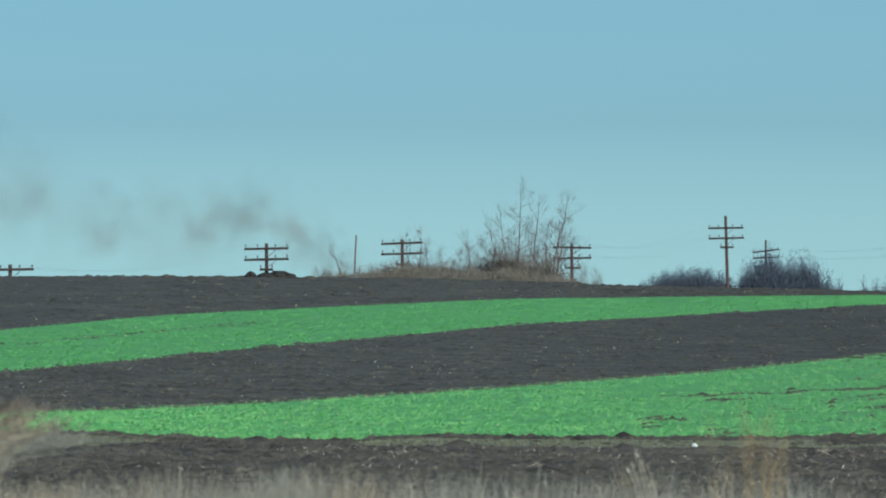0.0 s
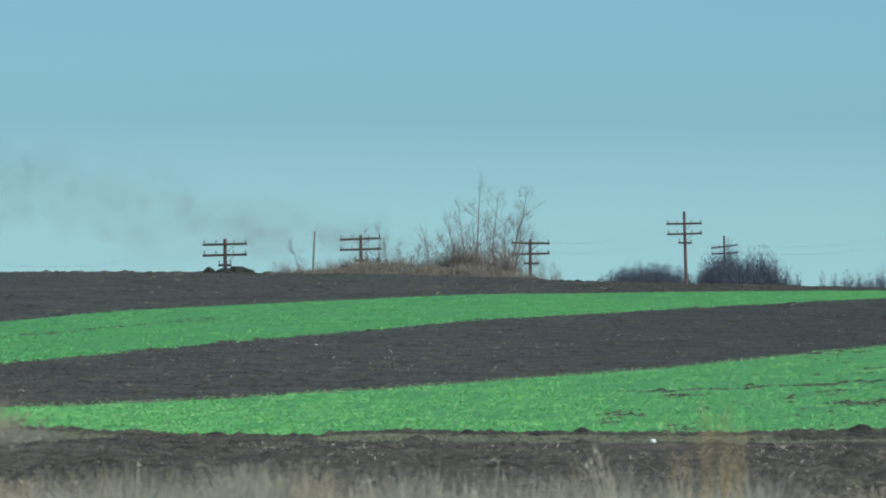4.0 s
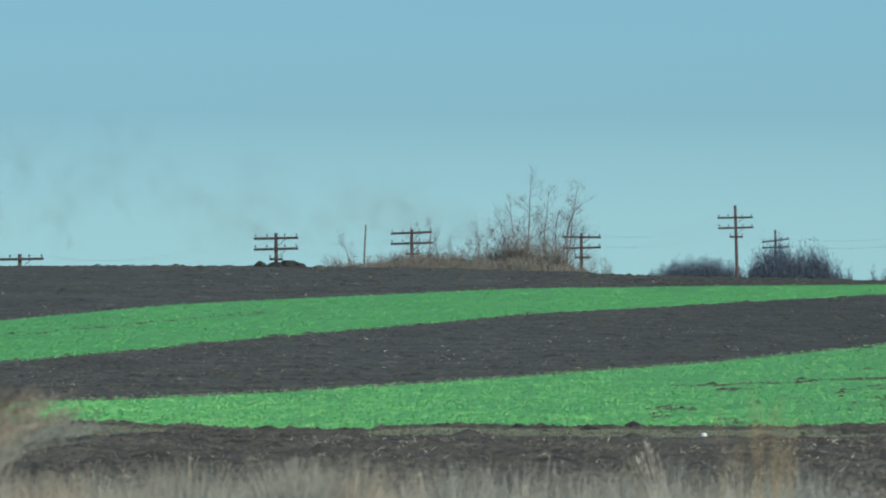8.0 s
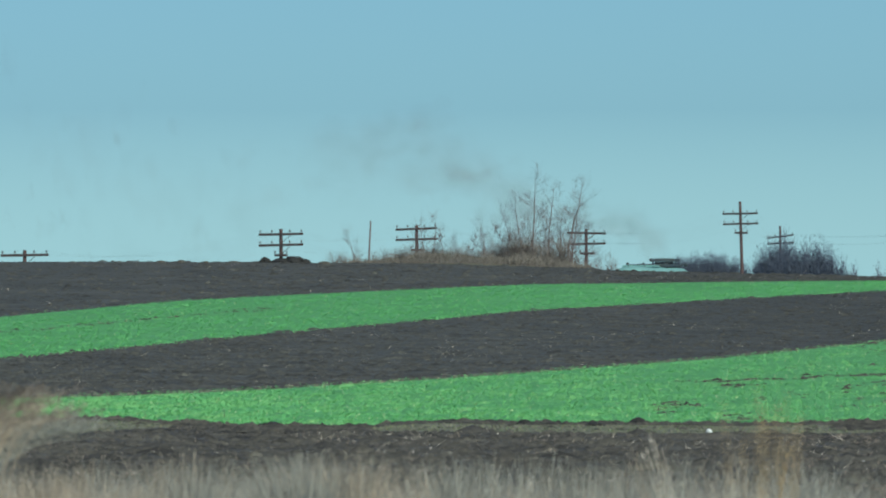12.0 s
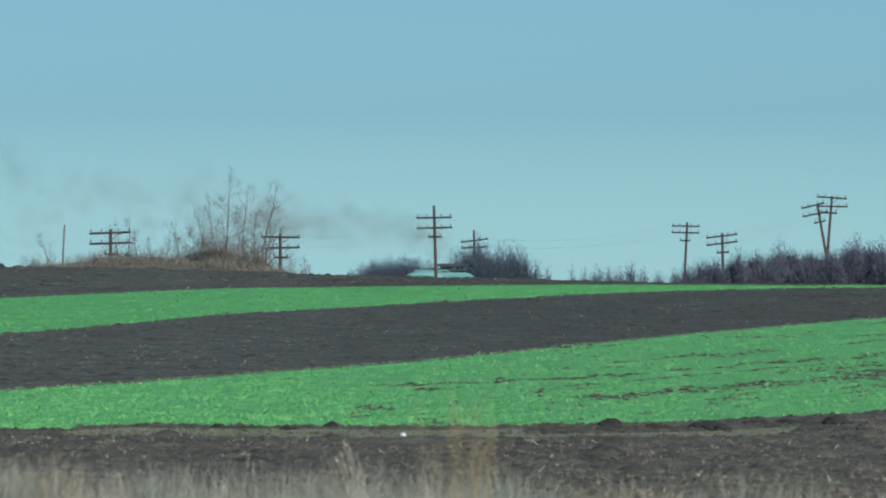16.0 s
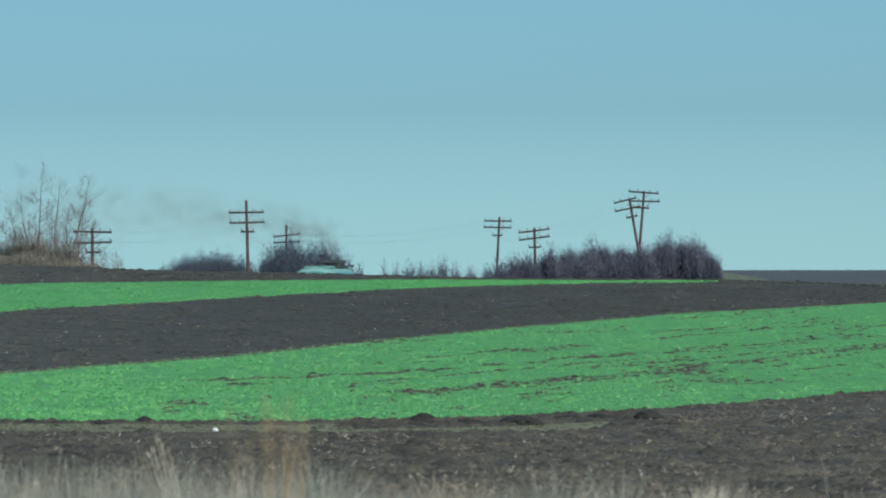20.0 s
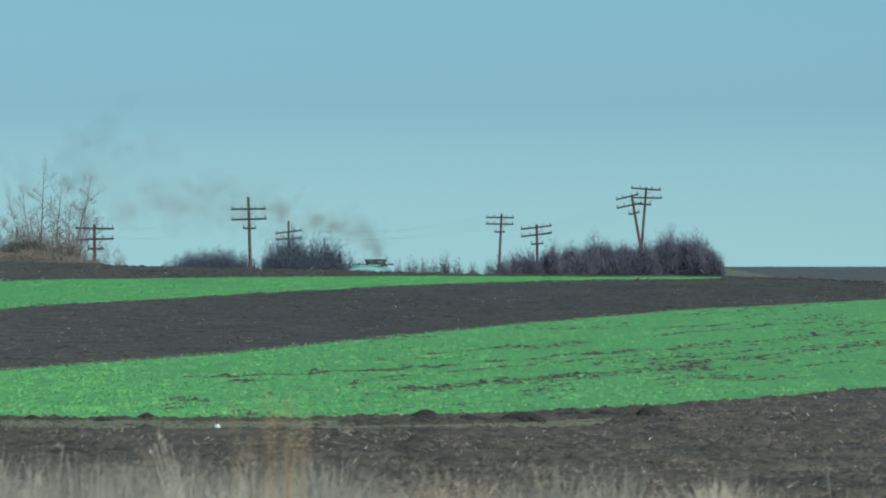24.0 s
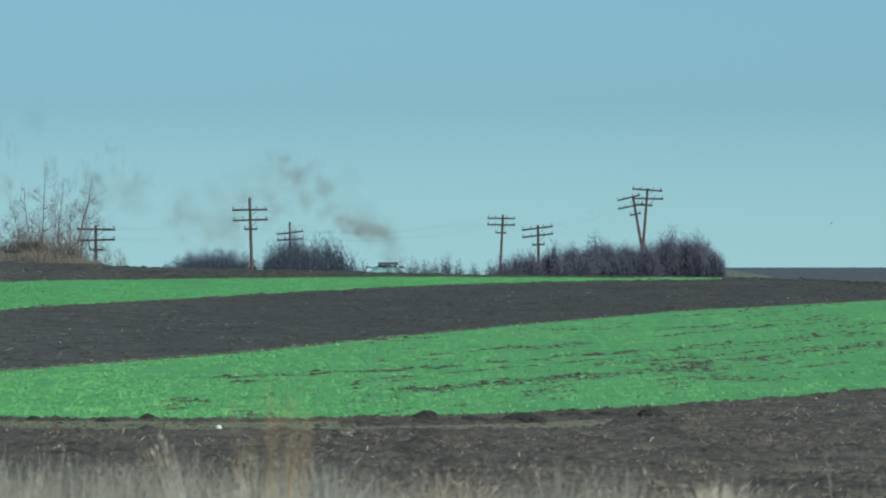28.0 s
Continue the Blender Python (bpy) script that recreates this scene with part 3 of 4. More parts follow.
def telegraph_pole(b_top, b_foot, d, top, arms, label, turn=0.0, pins=4):
    """arms: rows of bearing of the middle, drop, half length in metres, tilt in degrees."""
    x, y, z = spot(b_foot, d)
    tx, tz = (b_top - AHEAD) * d / RAD, level(top, d)
    base = thing("telegraph_pole", pose(x, y, z - 0.1), label, "telegraph pole", "telegraph poles along the railway")
    n = 6
    pts = [((tx - x) * i / n, 0, (tz - z + 0.1) * i / n) for i in range(n + 1)]
    part("shaft", Buffer().tube(pts, [0.125 - 0.04 * i / n for i in range(n + 1)], 10), WOOD, base, smooth=False)
    for b, drop, half, tilt in arms:
        lx, lz = (b - AHEAD) * d / RAD - x, level(drop, d) - z + 0.1
        arm = part("crossarm", Buffer().box((0, 0, 0), (2 * half, 0.10, 0.12), bevel=0.012), ARM, base, at=pose(lx, -0.14, lz, 0, tilt, turn))
        k = pins if half > 0.7 else 2
        for i in range(k):
            px = half * 0.92 * (2 * i / (k - 1) - 1) if k > 2 else half * 0.85 * (2 * i - 1)
            if k == 4 and i in (1, 2):
                px = half * 0.4 * (1 if i == 2 else -1)
            part("insulator", INSULATOR, GLASS, arm, at=pose(px, 0, 0.06))
        if half > 0.7:
            part("brace", Buffer().tube([(half * 0.45, 0.0, -0.05), (0.05, 0.02, -0.42)], [0.014, 0.014], 5), ARM, arm)
    return base


DARK = "dark weathered wooden telegraph pole with crossarms and insulators"
telegraph_pole(35, 35, 465, -38, [(35, -29, 1.1, -1), (35, -10, 1.1, 0)], DARK)
telegraph_pole(488.5, 490, 500, -75.5, [(488.5, -66, 1.1, -1.2), (488.5, -47, 1.1, -1.5), (488.5, -29, 0.33, 0)], DARK)
telegraph_pole(728.5, 731, 537, -82, [(728, -75.5, 1.1, -2.2), (728, -57, 1.1, -1.8), (729, -38, 0.33, 0)], DARK)
telegraph_pole(1028.5, 1031, 575, -75.5, [(1029, -68, 1.1, 1.0), (1029, -49, 1.1, -1.5), (1030, -32, 0.42, 0)], DARK)
telegraph_pole(1301, 1308, 630, -124, [(1301, -102.5, 1.1, -1), (1302, -84.5, 1.1, -1.5), (1303, -68.5, 0.42, 0)], "tall reddish-brown wooden telegraph pole with two long crossarms")
telegraph_pole(1372, 1374, 830, -81, [(1372.5, -62, 1.1, -7), (1372.5, -50, 1.1, -3)], "dark wooden telegraph pole standing in bare trees")
telegraph_pole(1750, 1742, 800, -94.5, [(1747, -87.5, 1.1, 1), (1746.5, -76, 1.1, 1), (1746, -62, 0.42, 1)], "slightly leaning brown telegraph pole with crossarms")
telegraph_pole(1812, 1815, 710, -75.5, [(1811, -70, 1.1, -7), (1811.5, -57, 1.1, -7), (1813, -41, 0.45, -3)], "brown telegraph pole with tilted crossarms in a thicket")
telegraph_pole(2007, 1993, 737, -141, [(2006, -138, 1.1, 4), (2008, -122.5, 1.1, 1), (2001, -111, 0.6, 3)], "brown telegraph pole paired with a leaning strut pole")
telegraph_pole(1981, 2009, 733, -126, [(1973, -124, 0.85, -14), (1977, -109, 0.95, -12), (1985, -95, 0.42, -12)], "leaning brown strut pole crossing its neighbour")

# ---- bushes ----
def slivers(p0, p1, width):
    """Thin tapering twigs from points to points."""
    n = len(p0)
    w = rng.normal(0, 1, (n, 3))
    ax = p1 - p0
    w = np.cross(ax, w)
    w = w / (np.linalg.norm(w, axis=1, keepdims=True) + 1e-9) * (width[:, None] / 2)
    v = np.stack([p0 - w, p0 + w, p1 + 0.25 * w, p1 - 0.25 * w], 1)
    t = np.array([(0, 1, 2), (0, 2, 3)])[None] + 4 * np.arange(n)[:, None, None]
    return v.reshape(-1, 3), t.reshape(-1, 3)


def bush(b, half, d, top, label, mat, group, density=1.0, loose=0.22, twig=1.0, wood=1.0, core=1.0):
    """A leafless bush: stems fanning from the foot, and twigs filling an uneven crown."""
    x, y, z = spot(b, d)
    h, r = level(top, d) - z, half * d / RAD
    base = thing("bush", pose(x, y, z), label, "bush", group)
    ns = int(70 * density) + 20

    def shell(n, lo, hi):
        a, u = rng.uniform(0, 2 * math.pi, n), rng.uniform(0, 1, n)
        el = np.arcsin(u ** np.where(rng.random(n) < 0.5, 0.8, 0.3))
        k = rng.uniform(lo, hi, n) ** 0.6
        k = np.minimum(k * (1 + loose * rng.normal(0, 0.5, n)), 1.12)
        wob = 1 + 0.13 * np.sin(3 * a + b) + 0.10 * np.sin(7 * a + 2 * b)
        return np.stack([r * 1.05 * k * wob * np.cos(el) * np.cos(a), 0.9 * r * k * np.cos(el) * np.sin(a), h * k * np.sin(el) * 0.93 + 0.04 * h], -1)

    tip = shell(ns, 0.3, 0.8)
    root = np.stack([rng.normal(0, 0.22 * r, ns), rng.normal(0, 0.2 * r, ns), np.zeros(ns)], -1)
    v, t = slivers(root, tip, rng.uniform(0.03, 0.06, ns))
    part("base_stem", fast_mesh("base_stem", v, t), mat, base)
    # fine twigs towards the outline, and a tangle of older wood within
    far = d / 700
    no, ni = int((850 * h * r / far ** 2 + 300) * density), int((1050 * h * r / far ** 2 + 300) * min(1.6, density) * core)
    p = np.concatenate([shell(no, 0.05, 1.0), 0.90 * shell(ni, 0.02, 0.88)])
    m = no + ni
    out = p / (np.array([r, r, h]) + 1e-6)
    out = out / (np.linalg.norm(out, axis=1, keepdims=True) + 1e-9) + np.array([0, 0, 0.45]) + 0.6 * rng.normal(0, 1, (m, 3))
    ln = rng.uniform(0.12, 0.42, m) * np.where(np.arange(m) < no, twig * min(1.0, 0.3 + 0.25 * h), 1.3 * far)
    q = p + out * ln[:, None] * 0.55
    q[:, 2] = np.maximum(q[:, 2], 0.02)
    wd = np.concatenate([rng.uniform(0.010, 0.024, no), rng.uniform(0.022, 0.05, ni)]) * wood * far
    v, t = slivers(p, q, wd)
    part("crown", fast_mesh("crown", v, t), mat, base)
    return base


# ---- bank and bare trees behind the brow ----
nb = 24000
bb, bd = rng.uniform(556, 1090, nb), rng.normal(430, 7, nb)
bx = (bb - AHEAD) * bd / RAD
blades(bx, bd, height(bx, bd) - 0.03, (0.10 + 0.62 * lattice(bb / 26, bd / 6, 80) ** 1.6 * rng.uniform(0.3, 1.0, nb)) * 0.85, 0.020, 0.8, THATCH, "bank_grass", "matted brown dry grass on the overgrown bank", "grass", segs=2, droop=0.7)


def grow(buf, start, way, length, radius, depth, local):
    """One limb with its side shoots."""
    n = 4
    pts, p, d = [Vector(start)], Vector(start), Vector(way).normalized()
    for _ in range(n):
        d = (d + Vector((local.uniform(-0.16, 0.16), local.uniform(-0.16, 0.16), local.uniform(-0.04, 0.14)))).normalized()
        p = p + d * length / n
        pts.append(p.copy())
    buf.tube(pts, [radius * (1 - 0.75 * i / n) for i in range(n + 1)], 4 if depth < 2 else 3, caps=False)
    buf.m += [(pts[k], d) for k in range(1, n + 1)]
    if depth >= 3:
        return
    for _ in range(local.randint(4, 6) if depth < 2 else 3):
        t = local.uniform(0.25, 1.0)
        i = min(int(t * n), n - 1)
        q = pts[i].lerp(pts[i + 1], t * n - i)
        a = local.uniform(0, 2 * math.pi)
        side = Vector((math.cos(a), math.sin(a), local.uniform(0.1, 1.1))).normalized()
        w = (d * 0.55 + side * 0.8).normalized()
        grow(buf, q, w, length * local.uniform(0.3, 0.55) * (1.1 - 0.5 * t), radius * 0.45, depth + 1, local)


def bare_tree(b_foot, b_tip, d, tip, seed, label="leafless slender tree with fine bare twigs", limbs=25):
    local = random.Random(seed)
    x, y, z = spot(b_foot, d)
    tx, tz = (b_tip - AHEAD) * d / RAD - x, level(tip, d) - z
    base = thing("bare_tree", pose(x, y, z - 0.05), label, "tree", "leafless trees on the bank")
    n = 7
    r0 = 0.020 + 0.0075 * tz
    pts = [Vector((tx * (i / n) ** 1.3 + local.uniform(-0.06, 0.06) * (0 < i < n), local.uniform(-0.08, 0.08), tz * i / n)) for i in range(n + 1)]
    part("trunk", Buffer().tube(pts, [r0 * (1 - 0.93 * (i / n) ** 0.8) for i in range(n + 1)], 7), BARK, base, smooth=True)
    crown = Buffer()
    for k in range(limbs):
        t = 0.14 + 0.80 * (k + local.random()) / limbs
        i = min(int(t * n), n - 1)
        q = pts[i].lerp(pts[i + 1], t * n - i)
        a = local.uniform(0, 2 * math.pi)
        w = Vector((math.cos(a) * 1.25, math.sin(a) * 1.1, local.uniform(0.2, 1.2)))
        grow(crown, q, w, tz * local.uniform(0.2, 0.42) * (1.3 - 1.1 * t), r0 * 0.24 * (1.1 - 0.7 * t), 1, local)
    part("crown", crown, BARK, base)
    # the finest shoots, in a haze round the limbs
    shoots = [crown.m[k] for k in rng.choice(len(crown.m), len(crown.m) // 5, replace=False)]
    p = np.array([tuple(q) for q, _ in shoots])
    w = np.array([tuple(e) for _, e in shoots]) + 1.0 * rng.normal(0, 1, (len(p), 3)) + np.array([0, 0, 0.2])
    v, t = slivers(p, p + w * rng.uniform(0.06, 0.26, (len(p), 1)), rng.uniform(0.003, 0.006, len(p)))
    tagged(part("twig_spray", fast_mesh("twig_spray", v, t), BARK, base), kind="stuff")
    return base


for i, (f, t, v) in enumerate(((897, 884, -118), (932, 938, -184), (914, 903, -140), (958, 972, -160), (991, 1027, -174), (872, 838, -96), (1003, 1008, -118), (945, 925, -110), (975, 990, -120), (905, 862, -84), (885, 850, -66), (1000, 1018, -140), (925, 915, -90), (965, 955, -104))):
    bare_tree(f, t, 438 + (i * 5) % 9, v, 40 + i)
for i, (f, t, v) in enumerate(((618, 605, -74), (742, 736, -96), (757, 764, -108), (776, 770, -80), (800, 796, -70), (825, 836, -66), (850, 846, -72), (1045, 1050, -42))):
    bare_tree(f, t, 432 + (i * 3) % 7, v, 70 + i, "thin leafless sapling on the grassy bank", 12)

for b, w, v in ((700, 22, -30), (735, 24, -40), (765, 26, -46), (795, 22, -42), (822, 24, -40), (850, 24, -38), (876, 26, -52), (900, 28, -66), (930, 30, -64), (958, 26, -56), (985, 24, -60), (1008, 18, -36), (1030, 14, -16), (1052, 10, -12), (574, 14, -25), (596, 20, -31), (622, 18, -29), (652, 18, -29), (676, 22, -35), (700, 24, -40), (724, 26, -45), (1072, 16, -24), (715, 26, -34), (750, 28, -40), (812, 30, -40), (842, 26, -36), (872, 30, -40), (915, 34, -50), (960, 30, -46)):
    bush(b, w, 438 + b % 5, v, "loose brown leafless brush on the bank", BRUSH, "brush on the bank", 0.8, 0.4, 0.9, 0.85, 0.3)

# bare post without arms
px, py, pz = spot(645, 436)
post = thing("post", pose(px, py, pz - 0.1), "thin bare wooden post on the grassy bank", "post")
part("shaft", Buffer().tube([(-0.03, 0, 0), (0.0, 0, 0.9), (0.06, 0, level(-90, 436) - pz + 0.1)], [0.042, 0.038, 0.034], 8), BARK, post)


# haze over these bushes is carried by their twig colour alone
BLUE = "dense dark leafless bush with the haze's blue in its colour"
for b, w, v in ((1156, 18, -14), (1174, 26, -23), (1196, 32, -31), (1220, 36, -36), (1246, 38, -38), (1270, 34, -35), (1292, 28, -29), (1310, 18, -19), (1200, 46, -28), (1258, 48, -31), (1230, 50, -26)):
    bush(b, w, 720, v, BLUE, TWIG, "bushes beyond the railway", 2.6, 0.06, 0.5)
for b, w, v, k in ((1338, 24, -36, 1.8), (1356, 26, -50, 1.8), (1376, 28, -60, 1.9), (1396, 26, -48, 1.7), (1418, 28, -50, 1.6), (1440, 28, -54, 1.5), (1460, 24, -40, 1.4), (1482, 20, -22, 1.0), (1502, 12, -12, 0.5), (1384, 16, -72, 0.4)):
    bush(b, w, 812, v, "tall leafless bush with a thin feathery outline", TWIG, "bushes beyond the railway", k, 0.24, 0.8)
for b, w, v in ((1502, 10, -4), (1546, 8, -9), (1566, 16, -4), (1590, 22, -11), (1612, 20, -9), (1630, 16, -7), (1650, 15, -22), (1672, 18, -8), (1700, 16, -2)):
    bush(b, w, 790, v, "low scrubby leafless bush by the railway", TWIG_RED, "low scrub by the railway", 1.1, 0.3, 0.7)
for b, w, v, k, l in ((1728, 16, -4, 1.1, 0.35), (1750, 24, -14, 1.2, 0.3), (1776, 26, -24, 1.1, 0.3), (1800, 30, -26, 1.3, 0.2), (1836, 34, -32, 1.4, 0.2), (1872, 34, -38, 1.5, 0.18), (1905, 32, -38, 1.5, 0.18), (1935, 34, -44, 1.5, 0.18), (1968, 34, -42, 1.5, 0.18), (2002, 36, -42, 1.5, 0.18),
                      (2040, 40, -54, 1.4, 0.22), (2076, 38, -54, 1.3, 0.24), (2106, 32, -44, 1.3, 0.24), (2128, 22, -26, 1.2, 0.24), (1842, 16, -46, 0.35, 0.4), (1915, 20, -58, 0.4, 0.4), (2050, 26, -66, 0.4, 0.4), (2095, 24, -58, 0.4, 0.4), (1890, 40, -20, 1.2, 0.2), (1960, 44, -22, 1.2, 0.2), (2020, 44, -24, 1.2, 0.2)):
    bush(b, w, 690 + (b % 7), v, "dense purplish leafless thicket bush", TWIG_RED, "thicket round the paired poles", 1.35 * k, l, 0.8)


# pale grass beside the thicket, before the far field
fb, fd = rng.uniform(2134, 2235, 9000), rng.uniform(860, 1200, 9000)
keep = (fb - 2134) / 92 < (np.clip(1200 - fd, 0, 400) / 340) ** 1.6 + 0.1 * rng.random(9000)
fb, fd = fb[keep], fd[keep]
fx = (fb - AHEAD) * fd / RAD
blades(fx, fd, height(fx, fd), rng.uniform(0.05, 0.14, len(fx)), 0.05, 0.7, PALE_GRASS, "field_margin_grass", "pale green grass beside the thicket", "grass", segs=1)
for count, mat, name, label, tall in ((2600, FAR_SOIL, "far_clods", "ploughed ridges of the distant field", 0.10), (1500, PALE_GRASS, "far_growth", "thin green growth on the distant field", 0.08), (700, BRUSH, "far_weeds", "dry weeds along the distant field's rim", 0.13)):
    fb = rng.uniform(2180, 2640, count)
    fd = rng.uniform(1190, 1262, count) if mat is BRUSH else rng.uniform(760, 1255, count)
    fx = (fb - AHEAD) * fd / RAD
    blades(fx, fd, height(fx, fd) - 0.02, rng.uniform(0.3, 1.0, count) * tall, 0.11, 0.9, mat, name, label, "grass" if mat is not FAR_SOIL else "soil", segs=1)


# ---- wires ----
def wire_span(p, q, sag, label="thin sagging telegraph wires between two poles"):
    base = thing("wire_span", pose(*p), label, "wires", "telegraph wires")
    a, e = Vector(p), Vector(q)
    for ox, oz in ((-1.0, 0), (-0.45, 0), (0.45, 0), (1.0, 0), (-1.0, -0.6), (-0.45, -0.6), (0.45, -0.6), (1.0, -0.6)):
        pts = [(e - a) * (i / 12) + Vector((ox, -0.14, oz + 0.2 - sag * 4 * (i / 12) * (1 - i / 12))) for i in range(13)]
        part("wire", Buffer().tube(pts, [0.0017] * 13, 4), WIRE, base)


HEADS = [((b - AHEAD) * d / RAD, d, level(v, d)) for b, d, v in ((35, 465, -29), (488.5, 500, -66), (728, 537, -75.5), (1029, 575, -68), (1301, 630, -102.5), (1372.5, 830, -62), (1747, 800, -87.5), (1811, 710, -70), (2006, 737, -138))]
for p, q in zip(HEADS, HEADS[1:]):
    wire_span(p, q, 0.7)


# ---- earth heaps, stone, stalks ----
def earth_heap(b, d, wide, tall, seed, mat=SHADED_SOIL, label="dark heap of turned earth at the field's edge"):
    x, y, z = spot(b, d)
    bm = bmesh.new()
    bmesh.ops.create_icosphere(bm, subdivisions=3, radius=1)
    for v in bm.verts:
        k = 1 + 0.35 * noise.noise(v.co * 1.7 + Vector((seed, 0, 0))) + 0.22 * noise.noise(v.co * 4.5 + Vector((0, seed, 0)))
        v.co = Vector((v.co.x * wide / 2 * k, v.co.y * wide / 2 * k, v.co.z * tall * (0.6 + 0.4 * k)))
    me = bpy.data.meshes.new("earth_lump")
    bm.to_mesh(me)
    bm.free()
    ob = part("earth_lump", me, mat, at=pose(x, y, z))
    return tagged(ob, label, "earth", "lumps of earth")


for i, (b, drop, w, t) in enumerate(((1614, 271, 0.24, 0.11), (1786, 275, 0.26, 0.10), (1806, 275, 0.2, 0.08), (1765, 275, 0.18, 0.09), (2012, 264, 0.28, 0.10), (1690, 273, 0.2, 0.07), (1120, 270, 0.16, 0.07), (1500, 271, 0.2, 0.06), (920, 270, 0.16, 0.05), (470, 276, 0.2, 0.06), (1045, 273, 0.2, 0.04), (1870, 268, 0.3, 0.07), (1930, 265, 0.3, 0.07))):
    d = float(np.interp(-drop, [-f for f in (325, 269, 217)], (110, 140, 170)))
    earth_heap(b, d, 1.5 * w, 1.3 * t, i * 3.7)
for i, (b, w, t) in enumerate(((460, 0.5, 0.24), (490, 0.8, 0.20), (512, 0.9, 0.26), (530, 0.5, 0.18), (312, 0.35, 0.11), (275, 0.4, 0.09), (405, 0.6, 0.07), (565, 0.5, 0.09), (355, 0.3, 0.07), (200, 0.5, 0.05), (120, 0.4, 0.05))):
    earth_heap(b, 397.5, w, t, 50 + i * 2.3, CLOD if i > 3 else SHADED_SOIL, "lump of ploughed earth on the brow of the hill")


def stone(b, d, r, seed):
    x, y, z = spot(b, d)
    bm = bmesh.new()
    bmesh.ops.create_icosphere(bm, subdivisions=2, radius=r)
    for v in bm.verts:
        v.co *= 1 + 0.25 * noise.noise(v.co * (1.2 / r) + Vector((seed, 3, 1)))
        v.co.z *= 0.85
    me = bpy.data.meshes.new("stone")
    bm.to_mesh(me)
    bm.free()
    return tagged(part("stone", me, STONE, at=pose(x, y, z + 0.6 * r)), "small pale rounded stone on the dark soil", "stone", "pale stones in the soil")


stone(1246, 131, 0.04, 1)
for i, (b, d, r) in enumerate(((1519, 105, 0.014), (1075, 107, 0.014), (2075, 107, 0.012), (2258, 112, 0.014))):
    stone(b, d, r, i + 4)


def stalk_clump(name, b, d, tops, spread, mat, label, seed, width=0.006, plume=0.0, arch=0.0):
    """Single dry stems standing together, each its own part."""
    local = random.Random(seed)
    x, y, z = spot(b, d)
    base = thing(name, pose(x, y, z), label, "dry weed", "dry weeds by the field")
    for k, top in enumerate(tops):
        h = level(top, d) - z
        ox = local.uniform(-spread, spread)
        ln = arch * local.uniform(0.7, 1.3) + local.uniform(-0.05, 0.05)
        pts = [(ox * (0.35 + 0.65 * i / 6) - ln * (i / 6) ** 2.5, local.uniform(-0.03, 0.03), h * math.sin(math.pi / 2 * i / 6) if arch else h * i / 6) for i in range(7)]
        buf = Buffer().tube(pts, [width * (1 - 0.1 * i) for i in range(7)], 5)
        if plume:
            for j in range(26):
                t = local.uniform(0.55, 1.0)
                i = min(int(t * 6), 5)
                q = Vector(pts[i]).lerp(Vector(pts[i + 1]), t * 6 - i)
                e = q + Vector((local.uniform(-1, 1), local.uniform(-1, 1), local.uniform(0.2, 1.4))) * plume
                buf.tube([q, (q + e) / 2, e], [width * 0.5, width * 0.45, width * 0.2], 3, caps=False)
        part("stem", buf, mat, base)
    return base


def tussock(b, d, top, spread, count, mat, label):
    """A tuft of fine leaves springing from one root."""
    x, y, z = spot(b, d)
    base = thing("grass_tussock", pose(x, y, z), label, "grass tussock", "grass tussocks")
    h = 1.28 * (level(top, d) - z)
    ox, oy = rng.normal(0, spread * 0.4, count), rng.normal(0, 0.1, count)
    tuft = blades(ox, oy, np.zeros(count), h * rng.uniform(0.78, 1.02, count), 0.006, 0.13, mat, "leaf_tuft", "", "", segs=4, droop=0.9)
    tuft.parent = base
    del tuft["kind"]
    return base


def reed_clump(d, stems, mat, label, seed, width=0.0024, plume=0.012):
    """Leaning stems with feathery heads; stems: bearings of foot and tip, drop of the tip."""
    local = random.Random(seed)
    x, y, z = spot(stems[0][0], d)
    base = thing("reed", pose(x, y, z), label, "dry weed", "dry weeds by the field")
    for foot, tip, top in stems:
        ox, ex, h = (foot - stems[0][0]) * d / RAD, (tip - stems[0][0]) * d / RAD, level(top, d) - z
        pts = [(ox + (ex - ox) * (i / 7) ** 1.5, local.uniform(-0.01, 0.01), h * (i / 7) * (1.06 - 0.06 * i / 7)) for i in range(8)]
        buf = Buffer().tube(pts, [width * (1 - 0.09 * i) for i in range(8)], 5)
        for _ in range(46):
            t = local.uniform(0.5, 1.0)
            i = min(int(t * 7), 6)
            q = Vector(pts[i]).lerp(Vector(pts[i + 1]), t * 7 - i)
            e = q + Vector((local.uniform(-1, 1), local.uniform(-1, 1), local.uniform(0.4, 2.2))) * plume
            buf.tube([q, (q + e) / 2, e], [width * 0.45, width * 0.4, width * 0.15], 3, caps=False)
        part("stem", buf, mat, base)
    return base


stalk_clump("golden_weed", 1345, 18, (206, 214, 222, 232, 226, 240, 246, 252, 260, 272, 284, 296), 0.05, GOLD, "tall feathery golden dry weed", 3, 0.0014, 0.013)
reed_clump(49, ((1205, 1140, 294), (1212, 1150, 304), (1200, 1134, 310), (1214, 1162, 314), (1196, 1128, 320)), STRAW, "pale dry reed stems leaning together", 5, 0.0030, 0.020)
reed_clump(49, ((1180, 1106, 306), (1184, 1116, 314), (1172, 1100, 322), (1176, 1112, 330)), TAN, "thin tan dry reed stems leaning over", 6)
reed_clump(50, ((1215, 1180, 326), (1220, 1188, 336), (1240, 1204, 330)), DRY, "short pale dry reed stems", 7)
reed_clump(50, ((1320, 1288, 316), (1326, 1300, 326), (1300, 1312, 340)), TAN, "thin tan dry reed stems beside the golden weed", 17)
